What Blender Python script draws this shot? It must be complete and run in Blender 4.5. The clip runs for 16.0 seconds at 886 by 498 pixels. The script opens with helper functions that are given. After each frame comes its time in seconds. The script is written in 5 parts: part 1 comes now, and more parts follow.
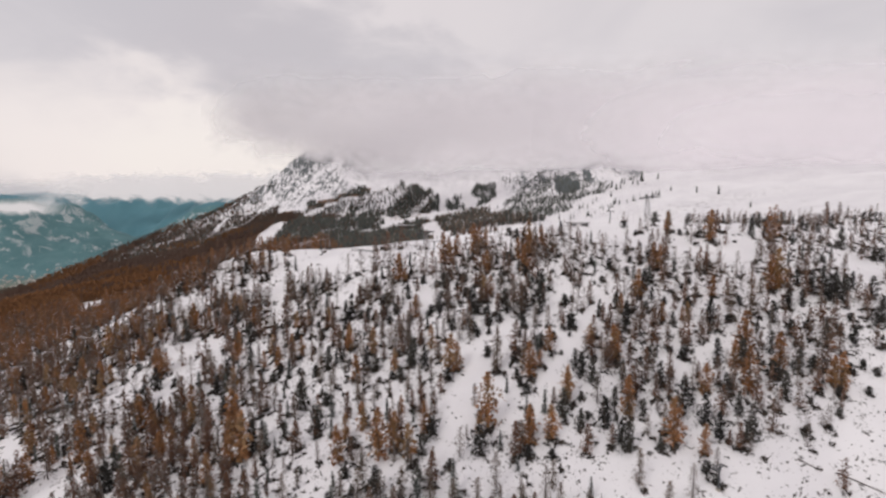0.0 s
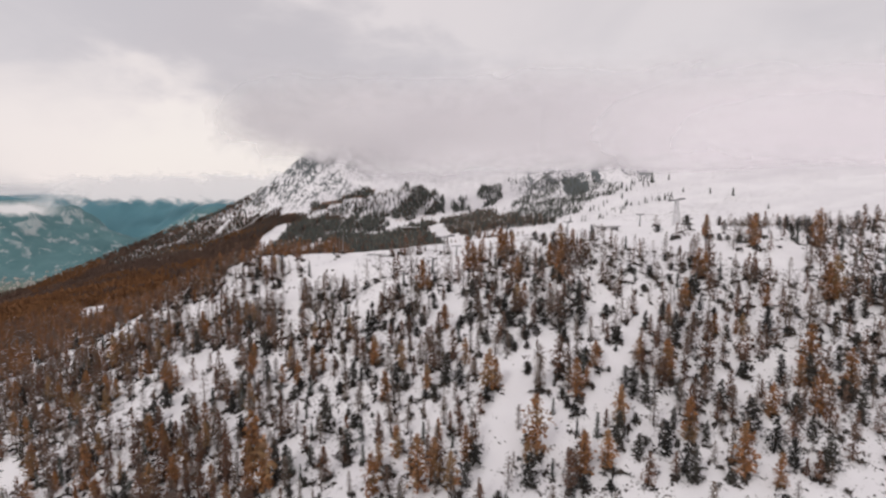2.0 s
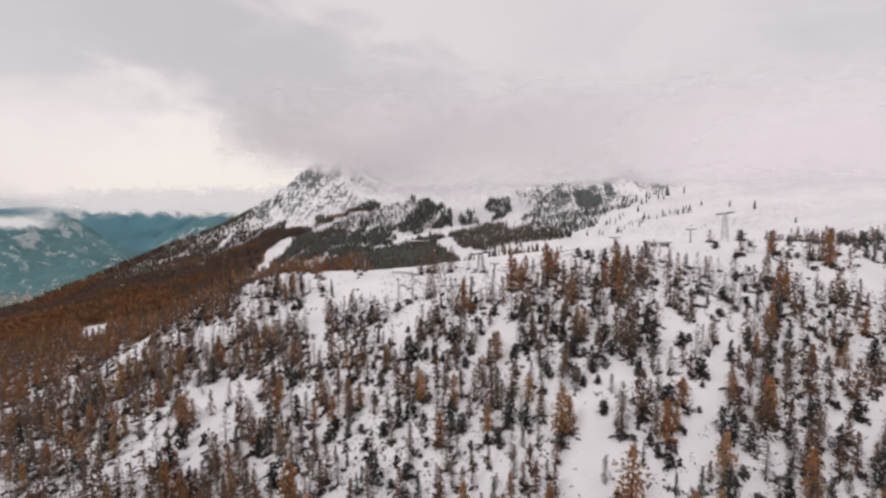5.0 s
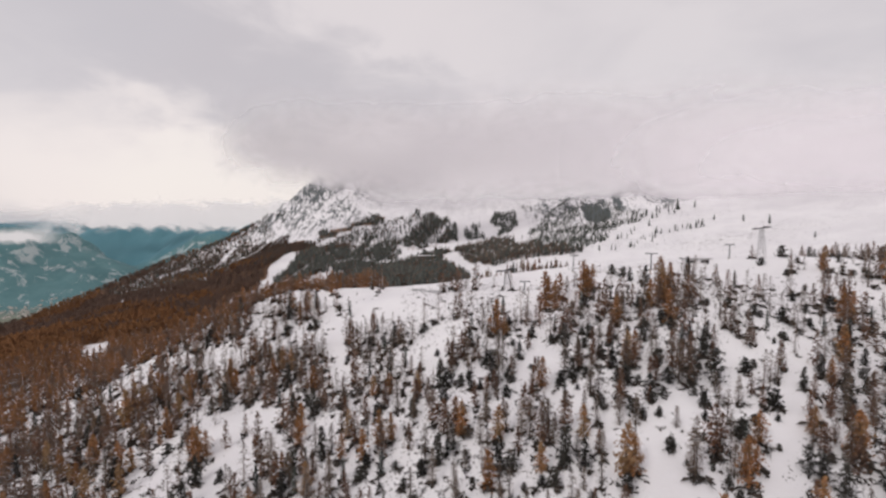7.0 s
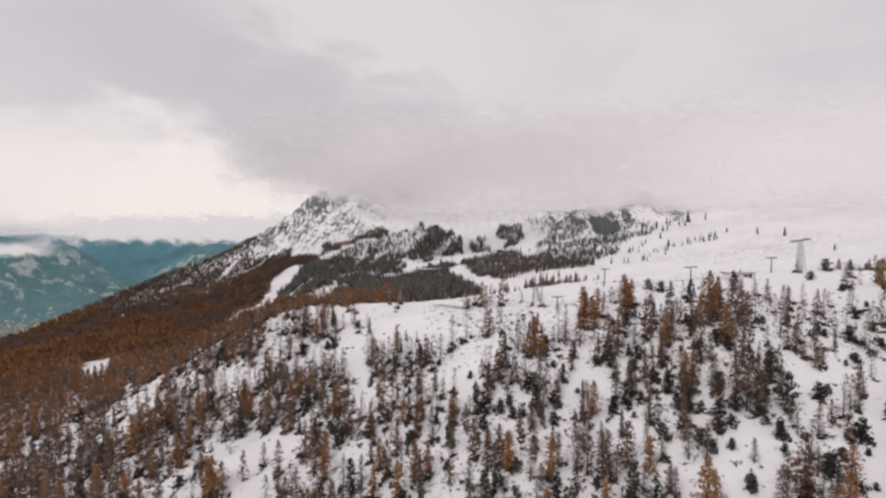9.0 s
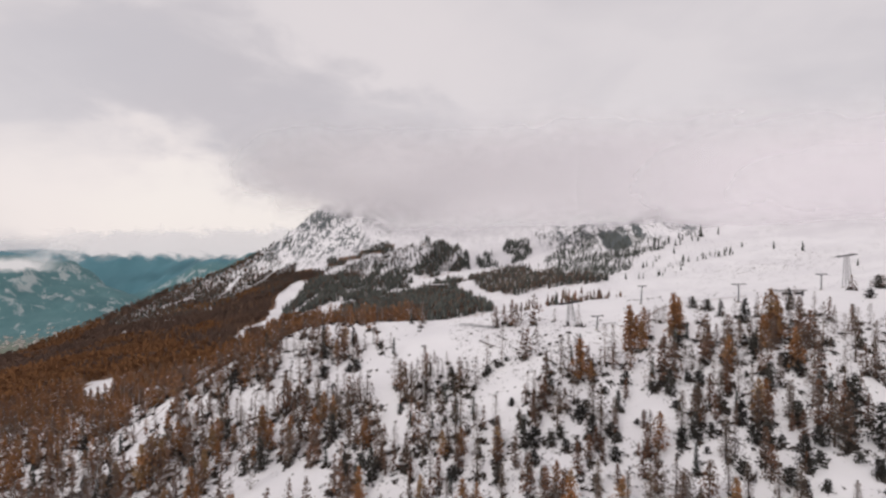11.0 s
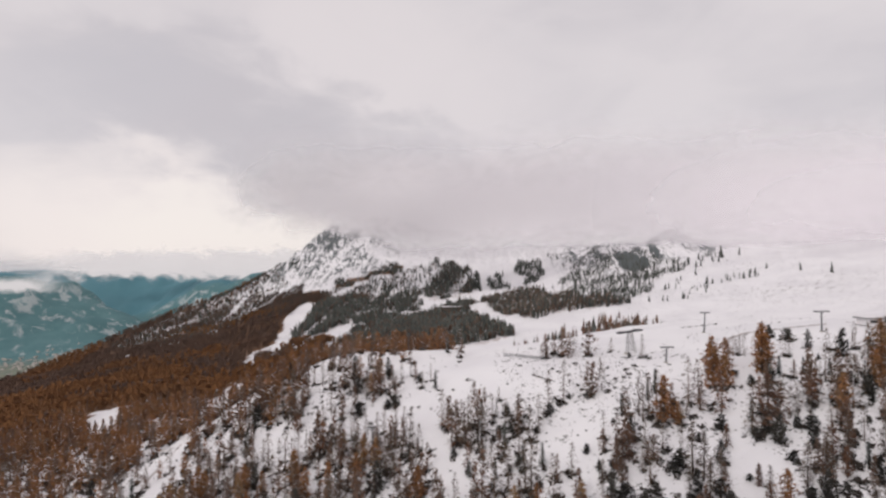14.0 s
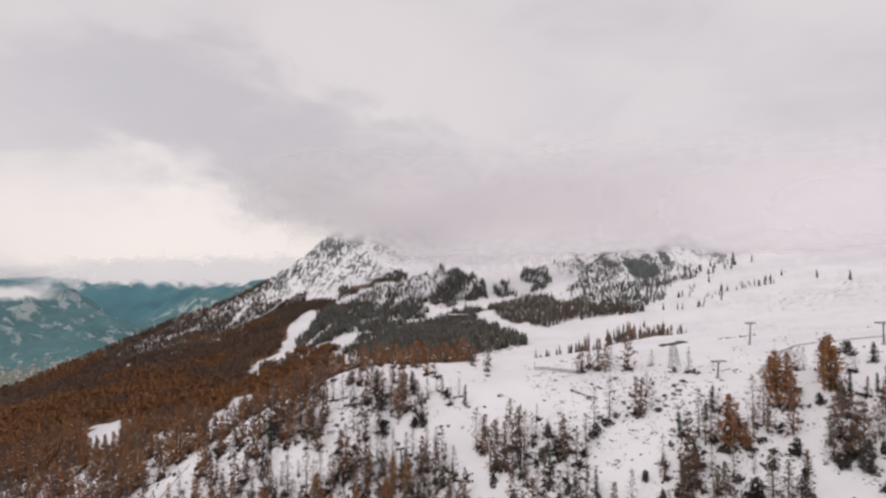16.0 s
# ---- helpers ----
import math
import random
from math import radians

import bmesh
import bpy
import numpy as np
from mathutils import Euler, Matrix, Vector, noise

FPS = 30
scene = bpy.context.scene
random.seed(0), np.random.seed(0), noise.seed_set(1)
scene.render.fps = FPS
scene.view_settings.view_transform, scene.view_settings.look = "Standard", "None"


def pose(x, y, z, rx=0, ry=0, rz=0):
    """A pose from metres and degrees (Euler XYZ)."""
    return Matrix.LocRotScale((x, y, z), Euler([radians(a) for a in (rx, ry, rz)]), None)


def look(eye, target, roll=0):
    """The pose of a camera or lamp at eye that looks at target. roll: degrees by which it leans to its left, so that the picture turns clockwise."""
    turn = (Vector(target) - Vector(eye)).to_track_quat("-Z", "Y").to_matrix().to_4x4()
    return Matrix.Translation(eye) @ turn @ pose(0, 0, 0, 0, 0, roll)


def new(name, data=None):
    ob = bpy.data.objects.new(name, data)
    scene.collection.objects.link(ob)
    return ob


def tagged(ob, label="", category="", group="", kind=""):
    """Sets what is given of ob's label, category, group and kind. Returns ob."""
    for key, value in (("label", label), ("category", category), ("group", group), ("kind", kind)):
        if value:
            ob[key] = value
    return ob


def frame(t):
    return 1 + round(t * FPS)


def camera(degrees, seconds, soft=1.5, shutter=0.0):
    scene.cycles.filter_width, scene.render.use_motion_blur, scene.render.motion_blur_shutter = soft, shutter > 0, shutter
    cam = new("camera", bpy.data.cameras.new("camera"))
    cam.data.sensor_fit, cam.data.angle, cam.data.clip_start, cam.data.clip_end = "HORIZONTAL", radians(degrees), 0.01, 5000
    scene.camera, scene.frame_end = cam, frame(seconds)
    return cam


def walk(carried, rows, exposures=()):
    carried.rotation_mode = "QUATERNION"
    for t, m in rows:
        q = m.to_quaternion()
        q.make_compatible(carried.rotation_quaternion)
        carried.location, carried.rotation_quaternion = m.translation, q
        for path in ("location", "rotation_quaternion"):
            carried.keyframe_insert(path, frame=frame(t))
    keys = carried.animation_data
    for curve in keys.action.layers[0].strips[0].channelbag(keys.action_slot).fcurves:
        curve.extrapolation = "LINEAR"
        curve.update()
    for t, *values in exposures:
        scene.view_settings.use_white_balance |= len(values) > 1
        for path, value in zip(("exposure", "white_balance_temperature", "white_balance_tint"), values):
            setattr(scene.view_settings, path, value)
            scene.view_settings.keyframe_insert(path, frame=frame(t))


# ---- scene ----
cam = camera(80.02, 16.0, soft=2.5)
PATH = [
    (0.0, pose(0.00, 0.00, 0.00, 82.748, 0, -0.005)),
    (0.5, pose(-2.98, 3.64, 0.11, 82.760, 0, -0.025)),
    (1.0, pose(-6.01, 7.27, 0.21, 82.769, 0, -0.034)),
    (1.5, pose(-9.01, 10.94, 0.26, 82.789, 0, -0.057)),
    (2.0, pose(-12.01, 14.60, 0.25, 82.875, 0, -0.065)),
    (2.5, pose(-14.92, 18.26, 0.30, 82.910, 0, -0.095)),
    (3.0, pose(-17.84, 21.90, 0.27, 83.099, 0, -0.113)),
    (3.5, pose(-20.86, 25.59, 0.20, 83.342, 0, -0.133)),
    (4.0, pose(-23.87, 29.32, 0.06, 83.616, 0, -0.152)),
    (6.5, pose(-39.56, 47.41, -0.19, 85.429, 0, -0.338)),
    (7.0, pose(-42.55, 51.03, -0.36, 85.817, 0, -0.354)),
    (7.5, pose(-45.46, 54.49, -0.59, 86.188, 0, -0.394)),
    (8.0, pose(-48.40, 57.86, -0.83, 86.535, 0, -0.413)),
    (8.5, pose(-51.38, 61.30, -1.00, 86.855, 0, -0.436)),
    (9.0, pose(-54.50, 64.71, -1.17, 87.235, 0, -0.475)),
    (11.5, pose(-69.94, 81.72, -1.47, 89.257, 0, -0.464)),
    (12.0, pose(-72.98, 85.04, -1.40, 89.659, 0, -0.429)),
    (12.5, pose(-75.96, 88.46, -1.25, 90.065, 0, -0.396)),
    (13.0, pose(-78.91, 91.81, -1.11, 90.407, 0, -0.378)),
    (13.5, pose(-81.76, 95.18, -0.95, 90.736, 0, -0.367)),
    (14.0, pose(-84.58, 98.43, -0.86, 91.081, 0, -0.377)),
    (14.5, pose(-87.19, 101.57, -0.77, 91.257, 0, -0.386)),
    (15.0, pose(-89.95, 104.94, -0.67, 91.542, 0, -0.376)),
    (15.5, pose(-92.77, 108.44, -0.78, 91.627, 0, -0.427)),
    (16.0, pose(-95.64, 111.92, -0.89, 91.851, 0, -0.445)),
]
walk(cam, PATH)

# ---------------------------------------------------------------- sky and sun
class Nodes:
    """A small hand for node trees."""

    def __init__(self, tree):
        self.tree = tree
        tree.nodes.clear()

    def add(self, kind, ins=(), **settings):
        node = self.tree.nodes.new(kind)
        for key, value in settings.items():
            setattr(node, key, value)
        for key, value in dict(ins).items():
            if isinstance(value, bpy.types.NodeSocket):
                self.tree.links.new(value, node.inputs[key])
            else:
                node.inputs[key].default_value = value
        return node

    def math(self, op, a, b=0.0, clamp=False):
        return self.add("ShaderNodeMath", {0: a, 1: b}, operation=op, use_clamp=clamp).outputs[0]

    def span(self, v, a, b, lo=0.0, hi=1.0):
        node = self.add("ShaderNodeMapRange", {"Value": v, "From Min": a, "From Max": b, "To Min": lo, "To Max": hi}, interpolation_type="SMOOTHSTEP")
        return node.outputs["Result"]

    def noise(self, vector, scale, detail=4.0, rough_=0.55, warp=0.0):
        node = self.add("ShaderNodeTexNoise", {"Vector": vector, "Scale": scale, "Detail": detail, "Roughness": rough_, "Distortion": warp})
        return node.outputs["Fac"]

    def mix(self, f, a, b):
        node = self.add("ShaderNodeMix", {"Factor": f, "A": (0, 0, 0, 1), "B": (0, 0, 0, 1)}, data_type="RGBA")
        for key, value in ((6, a), (7, b)):
            if isinstance(value, bpy.types.NodeSocket):
                self.tree.links.new(value, node.inputs[key])
            else:
                node.inputs[key].default_value = (*value, 1)
        return node.outputs[2]


SUN_ELEVATION, SUN_AZIMUTH = 40.0, 222.0  # degrees; azimuth from +y towards +x
world = bpy.data.worlds.new("overcast_sky")
scene.world = world
world.use_nodes = True
w = Nodes(world.node_tree)
where = w.add("ShaderNodeTexCoord").outputs["Generated"]
flat = w.add("ShaderNodeVectorMath", {0: where, 1: (1.0, 1.0, 2.0)}, operation="MULTIPLY").outputs[0]
billow = w.noise(flat, 1.9, 6, 0.48, 0.5)
streak = w.noise(flat, 5.2, 6, 0.5, 0.6)
puffs = w.noise(flat, 11.0, 5, 0.5, 0.3)
sx_, sy_, sz_ = w.add("ShaderNodeSeparateXYZ", {0: where}).outputs
ahead = w.math("MAXIMUM", sy_, 0.2)
wind = w.math("ADD", w.math("MULTIPLY", w.math("SUBTRACT", streak, 0.5), 0.22), w.math("MULTIPLY", w.math("SUBTRACT", puffs, 0.5), 0.10))
across = w.math("ADD", w.math("DIVIDE", sx_, ahead), w.math("MULTIPLY", wind, 0.8))
above = w.math("ADD", w.math("DIVIDE", sz_, ahead), wind)


def patch_of_sky(u, v, wide, tall, slope=0.0):
    """1 in the middle of a soft oval of the sky, 0 outside it; slope leans its long axis."""
    du = w.math("SUBTRACT", across, u)
    dv = w.math("SUBTRACT", w.math("SUBTRACT", above, v), w.math("MULTIPLY", du, slope))
    far_ = w.math("ADD", w.math("POWER", w.math("ABSOLUTE", w.math("DIVIDE", du, wide)), 2.0), w.math("POWER", w.math("ABSOLUTE", w.math("DIVIDE", dv, tall)), 2.0))
    return w.span(far_, 1.0, 0.0)


veil = w.math("ADD", w.math("MULTIPLY", billow, 0.7), w.math("MULTIPLY", streak, 0.3))
cloud = w.mix(w.span(veil, 0.36, 0.60), (0.64, 0.60, 0.625), (0.735, 0.685, 0.70))
# light upper deck, the heavy belly that slants down over the ridge, and the dim upper west
cloud = w.mix(w.math("MULTIPLY", patch_of_sky(-0.12, 0.40, 0.42, 0.20, -0.35), 0.75), cloud, (0.775, 0.715, 0.725))
cloud = w.mix(w.math("MULTIPLY", patch_of_sky(-0.24, 0.205, 0.75, 0.17, -0.34), 0.9), cloud, (0.575, 0.54, 0.57))
cloud = w.mix(w.math("MULTIPLY", patch_of_sky(-0.72, 0.33, 0.34, 0.12, 0.0), 0.5), cloud, (0.60, 0.575, 0.61))
cloud = w.mix(w.math("MULTIPLY", patch_of_sky(0.15, 0.10, 0.7, 0.11, -0.05), 0.6), cloud, (0.60, 0.565, 0.59))
# the bright break in the cloud low over the valley
cloud = w.mix(w.math("MULTIPLY", patch_of_sky(-0.62, 0.055, 0.50, 0.185, -0.12), 1.0), cloud, (0.90, 0.82, 0.80))
cloud = w.mix(w.math("MULTIPLY", patch_of_sky(-0.42, 0.045, 0.30, 0.10, -0.15), 0.8), cloud, (0.93, 0.86, 0.82))
nishita = w.add("ShaderNodeTexSky", sky_type="NISHITA", sun_disc=False, sun_elevation=radians(SUN_ELEVATION), sun_rotation=radians(SUN_AZIMUTH))
clear = w.add("ShaderNodeBackground", {"Color": nishita.outputs[0], "Strength": 0.1})
deck = w.add("ShaderNodeBackground", {"Color": cloud, "Strength": 1.0})
both = w.add("ShaderNodeMixShader", {0: 0.95, 1: clear.outputs[0], 2: deck.outputs[0]})
w.add("ShaderNodeOutputWorld", {"Surface": both.outputs[0]})

sun_data = bpy.data.lights.new("sun", "SUN")
sun_data.energy, sun_data.angle, sun_data.color = 0.75, radians(12), (1.0, 0.95, 0.9)
sun = new("sun", sun_data)
se, sa = radians(SUN_ELEVATION), radians(SUN_AZIMUTH)
sun.matrix_world = look((math.sin(sa) * math.cos(se) * 500, math.cos(sa) * math.cos(se) * 500, math.sin(se) * 500), (0, 0, 0))

# ---------------------------------------------------------------- materials
def material(name):
    m = bpy.data.materials.new(name)
    m.use_nodes = True
    n = Nodes(m.node_tree)
    bsdf = n.add("ShaderNodeBsdfPrincipled", {"Roughness": 0.85})
    n.add("ShaderNodeOutputMaterial", {"Surface": bsdf.outputs[0]})
    return m, n, bsdf


def join(n, a, b):
    n.tree.links.new(a, b)


def plain(name, colour, roughness=0.7, metal=0.0, spread=0.15, size=3.0):
    m, n, bsdf = material(name)
    place = n.add("ShaderNodeTexCoord").outputs["Object"]
    f = n.noise(place, size, 5)
    fine = n.noise(place, size * 9, 3)
    v = n.math("ADD", n.math("MULTIPLY", f, 0.7), n.math("MULTIPLY", fine, 0.3))
    low, high = [c * (1 - spread * 1.6) for c in colour], [min(1, c * (1 + spread * 1.6)) for c in colour]
    join(n, n.mix(n.span(v, 0.3, 0.7), low, high), bsdf.inputs["Base Color"])
    bsdf.inputs["Roughness"].default_value, bsdf.inputs["Metallic"].default_value = roughness, metal
    return m


def ground_material():
    m, n, bsdf = material("mountain_ground")
    geo = n.add("ShaderNodeNewGeometry")
    place = geo.outputs["Position"]
    up = n.add("ShaderNodeSeparateXYZ", {0: geo.outputs["Normal"]}).outputs[2]
    wood = n.add("ShaderNodeAttribute", attribute_name="wood").outputs["Fac"]
    stone = n.add("ShaderNodeAttribute", attribute_name="stone").outputs["Fac"]
    vale = n.add("ShaderNodeAttribute", attribute_name="vale").outputs["Fac"]
    brush = n.add("ShaderNodeAttribute", attribute_name="brush").outputs["Fac"]
    big, mid, fine = n.noise(place, 0.03, 5), n.noise(place, 0.22, 5, 0.6), n.noise(place, 1.1, 4, 0.6)
    snow = n.mix(n.span(big, 0.35, 0.65), (0.82, 0.805, 0.825), (0.89, 0.877, 0.89))
    snow = n.mix(n.span(fine, 0.58, 0.72, 0, 0.3), snow, (0.76, 0.73, 0.74))
    # tufts and stones that pierce the thin snow
    speck = n.math("ADD", n.math("MULTIPLY", mid, 0.45), n.math("MULTIPLY", fine, 0.55))
    bare = n.span(n.math("ADD", speck, n.math("MULTIPLY", brush, 0.22)), 0.645, 0.70)
    heath = n.mix(fine, (0.035, 0.03, 0.027), (0.13, 0.115, 0.10))
    colour = n.mix(bare, snow, heath)
    # needle litter under the larch wood
    litter = n.mix(mid, (0.11, 0.064, 0.042), (0.28, 0.155, 0.09))
    lying = n.span(n.math("ADD", wood, n.math("MULTIPLY", n.math("SUBTRACT", mid, 0.5), 0.9)), 0.35, 0.62)
    colour = n.mix(lying, colour, litter)
    # rock ribs, drawn out down the fall of the slope
    fall = n.add("ShaderNodeVectorMath", {0: place, 1: (1.0, 0.34, 0.30)}, operation="MULTIPLY").outputs[0]
    zone = n.math("MULTIPLY", n.math("SUBTRACT", n.noise(fall, 0.045, 4, 0.55, 0.4), 0.5), 0.28)
    crack = n.math("ADD", n.math("MULTIPLY", n.noise(fall, 0.12, 8, 0.74, 0.6), 0.7), n.math("MULTIPLY", n.noise(fall, 0.3, 5, 0.7), 0.3))
    rib = n.span(n.math("ADD", n.math("ADD", crack, zone), n.math("MULTIPLY", n.math("SUBTRACT", 0.86, up), 0.16)), 0.495, 0.545)
    rib = n.math("MAXIMUM", rib, n.span(stone, 1.45, 1.8))
    rock = n.mix(n.noise(place, 0.5, 5), (0.06, 0.072, 0.076), (0.19, 0.208, 0.21))
    colour = n.mix(n.math("MULTIPLY", rib, stone, True), colour, rock)
    # slopes and meadows across the valley, teal distance haze painted into their colour
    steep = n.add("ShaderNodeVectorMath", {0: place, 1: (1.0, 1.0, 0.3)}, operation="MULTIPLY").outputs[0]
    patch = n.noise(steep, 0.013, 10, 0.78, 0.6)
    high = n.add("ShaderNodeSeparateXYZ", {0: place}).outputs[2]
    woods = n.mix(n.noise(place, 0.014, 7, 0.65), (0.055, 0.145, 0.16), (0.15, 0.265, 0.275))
    # further back the haze is painted thicker: bluer, with fainter cliffs
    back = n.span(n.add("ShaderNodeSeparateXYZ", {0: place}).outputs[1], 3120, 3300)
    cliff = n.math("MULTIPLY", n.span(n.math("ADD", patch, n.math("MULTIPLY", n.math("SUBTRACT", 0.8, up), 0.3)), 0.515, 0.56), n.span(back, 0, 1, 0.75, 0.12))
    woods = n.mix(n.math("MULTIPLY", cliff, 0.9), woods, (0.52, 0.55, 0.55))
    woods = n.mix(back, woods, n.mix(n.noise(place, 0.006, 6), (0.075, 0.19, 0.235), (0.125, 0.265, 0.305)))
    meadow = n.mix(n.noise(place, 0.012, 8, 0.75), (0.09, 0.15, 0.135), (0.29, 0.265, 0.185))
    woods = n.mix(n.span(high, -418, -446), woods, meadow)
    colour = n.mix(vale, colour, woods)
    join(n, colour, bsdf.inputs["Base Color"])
    bump = n.add("ShaderNodeBump", {"Height": n.math("ADD", mid, n.math("MULTIPLY", fine, 0.4)), "Strength": 0.5, "Distance": 0.6})
    join(n, bump.outputs[0], bsdf.inputs["Normal"])
    bsdf.inputs["Roughness"].default_value = 0.8
    bsdf.inputs["Specular IOR Level"].default_value = 0.2
    return m


def foliage(name, dark, light, snow=0.0, jitter=0.25, other=None, broad=0.14, soft_top=0.0):
    """Needles and twigs: tufts differ by island and tree by tree, snow lies on what faces up."""
    m, n, bsdf = material(name)
    geo = n.add("ShaderNodeNewGeometry")
    tree = n.add("ShaderNodeObjectInfo").outputs["Random"]
    v = n.math("ADD", n.math("MULTIPLY", geo.outputs["Random Per Island"], 1 - jitter), n.math("MULTIPLY", tree, jitter))
    grain = n.noise(geo.outputs["Position"], 1.3, 3)
    v = n.math("ADD", n.math("MULTIPLY", v, 0.7), n.math("MULTIPLY", grain, 0.3))
    colour = n.mix(n.span(v, 0.15, 0.85), dark, light)
    if other:
        # whole trees, or whole groups of them, turn another tone
        tone = n.math("ADD", n.noise(geo.outputs["Position"], broad, 2), n.math("MULTIPLY", n.math("SUBTRACT", tree, 0.5), 0.25))
        colour = n.mix(n.span(tone, 0.40, 0.66), colour, n.mix(n.span(v, 0.15, 0.85), dark, other))
    if snow:
        bit = n.math("FRACT", n.math("MULTIPLY", geo.outputs["Random Per Island"], 37.7))
        up = n.math("ABSOLUTE", n.add("ShaderNodeSeparateXYZ", {0: geo.outputs["Normal"]}).outputs[2])
        lying = n.math("MULTIPLY", n.span(up, 0.25, 0.7), n.math("LESS_THAN", bit, snow))
        colour = n.mix(lying, colour, (0.78, 0.77, 0.79))
    join(n, colour, bsdf.inputs["Base Color"])
    if soft_top:
        # needles scatter the light, so that a crown shades softly
        lean = n.add("ShaderNodeVectorMath", {0: geo.outputs["Normal"], 1: (0, 0, soft_top)}, operation="ADD").outputs[0]
        join(n, n.add("ShaderNodeVectorMath", {0: lean}, operation="NORMALIZE").outputs[0], bsdf.inputs["Normal"])
    bsdf.inputs["Roughness"].default_value = 0.9
    bsdf.inputs["Specular IOR Level"].default_value = 0.15
    return m


GROUND = ground_material()
BARK = plain("larch_bark", (0.075, 0.058, 0.048), 0.95, 0, 0.3, 2.0)
GOLD = foliage("golden_needles", (0.165, 0.086, 0.048), (0.49, 0.235, 0.105), 0.05, 0.4, (0.40, 0.265, 0.145))
RUST = foliage("rust_needles", (0.09, 0.054, 0.042), (0.275, 0.142, 0.086), 0.06, 0.4, (0.20, 0.145, 0.115))
TWIG = foliage("bare_larch_twigs", (0.092, 0.07, 0.056), (0.27, 0.2, 0.15), 0.12, 0.4, (0.185, 0.145, 0.118))
PINE = foliage("dark_pine_needles", (0.024, 0.024, 0.024), (0.092, 0.086, 0.074), 0.10, 0.5)
FIR = foliage("snow_dusted_fir_needles", (0.04, 0.05, 0.048), (0.145, 0.155, 0.135), 0.2, 0.5)
# masses of the far woods: base colours lightened to stand in for haze
HAZY_BROWN = foliage("hazy_brown_larch_mass", (0.157, 0.098, 0.072), (0.225, 0.138, 0.098), 0.0, 0.3, (0.172, 0.117, 0.093), 0.008, 2.2)
HAZY_AMBER = foliage("hazy_amber_larch_mass", (0.22, 0.107, 0.051), (0.35, 0.163, 0.068), 0.0, 0.3, (0.24, 0.135, 0.076), 0.012, 2.2)
HAZY_CONIFER = foliage("hazy_conifer_mass", (0.062, 0.068, 0.062), (0.185, 0.19, 0.17), 0.0, 0.5, None, 0.14, 0.5)
SHRUB = foliage("dwarf_shrub", (0.03, 0.027, 0.025), (0.085, 0.07, 0.06), 0.03, 0.3)
STEEL = plain("galvanised_steel", (0.16, 0.165, 0.17), 0.5, 0.6, 0.12, 1.0)
SHAFT = plain("painted_steel", (0.10, 0.105, 0.11), 0.55, 0.4, 0.15, 1.5)
SNOWCAP = plain("roof_snow", (0.84, 0.82, 0.83), 0.8, 0, 0.03, 0.6)
LATTICE = plain("pale_zinc_lattice", (0.34, 0.34, 0.345), 0.5, 0.3, 0.1, 1.0)
BOARD = plain("weathered_boards", (0.13, 0.105, 0.085), 0.9, 0, 0.25, 1.2)
PALE = plain("pale_plaster", (0.42, 0.39, 0.35), 0.9, 0, 0.1, 0.5)
DARK = plain("dark_opening", (0.03, 0.03, 0.033), 0.4, 0, 0.1, 1.0)


def cloud_material(name, bottom, top, fade, size, most, ragged, left=None, right=None, lift=0.0, glow=0.0):
    """Thin cloud: see-through where it frays out below, above and at its ends (heights and places in metres)."""
    m = bpy.data.materials.new(name)
    m.use_nodes = True
    n = Nodes(m.node_tree)
    place = n.add("ShaderNodeNewGeometry").outputs["Position"]
    flat_ = n.add("ShaderNodeVectorMath", {0: place, 1: (1, 1, 1.8)}, operation="MULTIPLY").outputs[0]
    x, _, z = n.add("ShaderNodeSeparateXYZ", {0: place}).outputs
    puff = n.math("SUBTRACT", n.noise(flat_, 1 / size, 3.5, 0.5, 0.4), 0.5)
    zz = n.math("ADD", z, n.math("MULTIPLY", puff, ragged))
    low = n.math("SUBTRACT", zz, n.span(x, -360, -120, lift, 0.0)) if lift else zz
    thick = n.math("MULTIPLY", n.span(low, bottom, top), n.span(zz, fade[1], fade[0]))
    for end in (left, right):
        if end is not None:
            xx = n.math("ADD", x, n.math("MULTIPLY", puff, ragged * 2.5))
            thick = n.math("MULTIPLY", thick, n.span(xx, end[0], end[1]))
    white = (0.975, 0.952, 0.972, 1)
    soft_ = n.add("ShaderNodeBsdfDiffuse", {"Color": white})
    lit = n.add("ShaderNodeBsdfTranslucent", {"Color": white})
    body = n.add("ShaderNodeMixShader", {0: 0.5, 1: soft_.outputs[0], 2: lit.outputs[0]})
    if glow:
        # emission added to make a far bank as bright as the sky behind
        added_glow = n.add("ShaderNodeEmission", {"Color": (0.80, 0.745, 0.745, 1), "Strength": 1.0})
        body = n.add("ShaderNodeMixShader", {0: glow, 1: body.outputs[0], 2: added_glow.outputs[0]})
    clear_ = n.add("ShaderNodeBsdfTransparent")
    both_ = n.add("ShaderNodeMixShader", {0: n.math("MULTIPLY", thick, most), 1: clear_.outputs[0], 2: body.outputs[0]})
    n.add("ShaderNodeOutputMaterial", {"Surface": both_.outputs[0]})
    return m

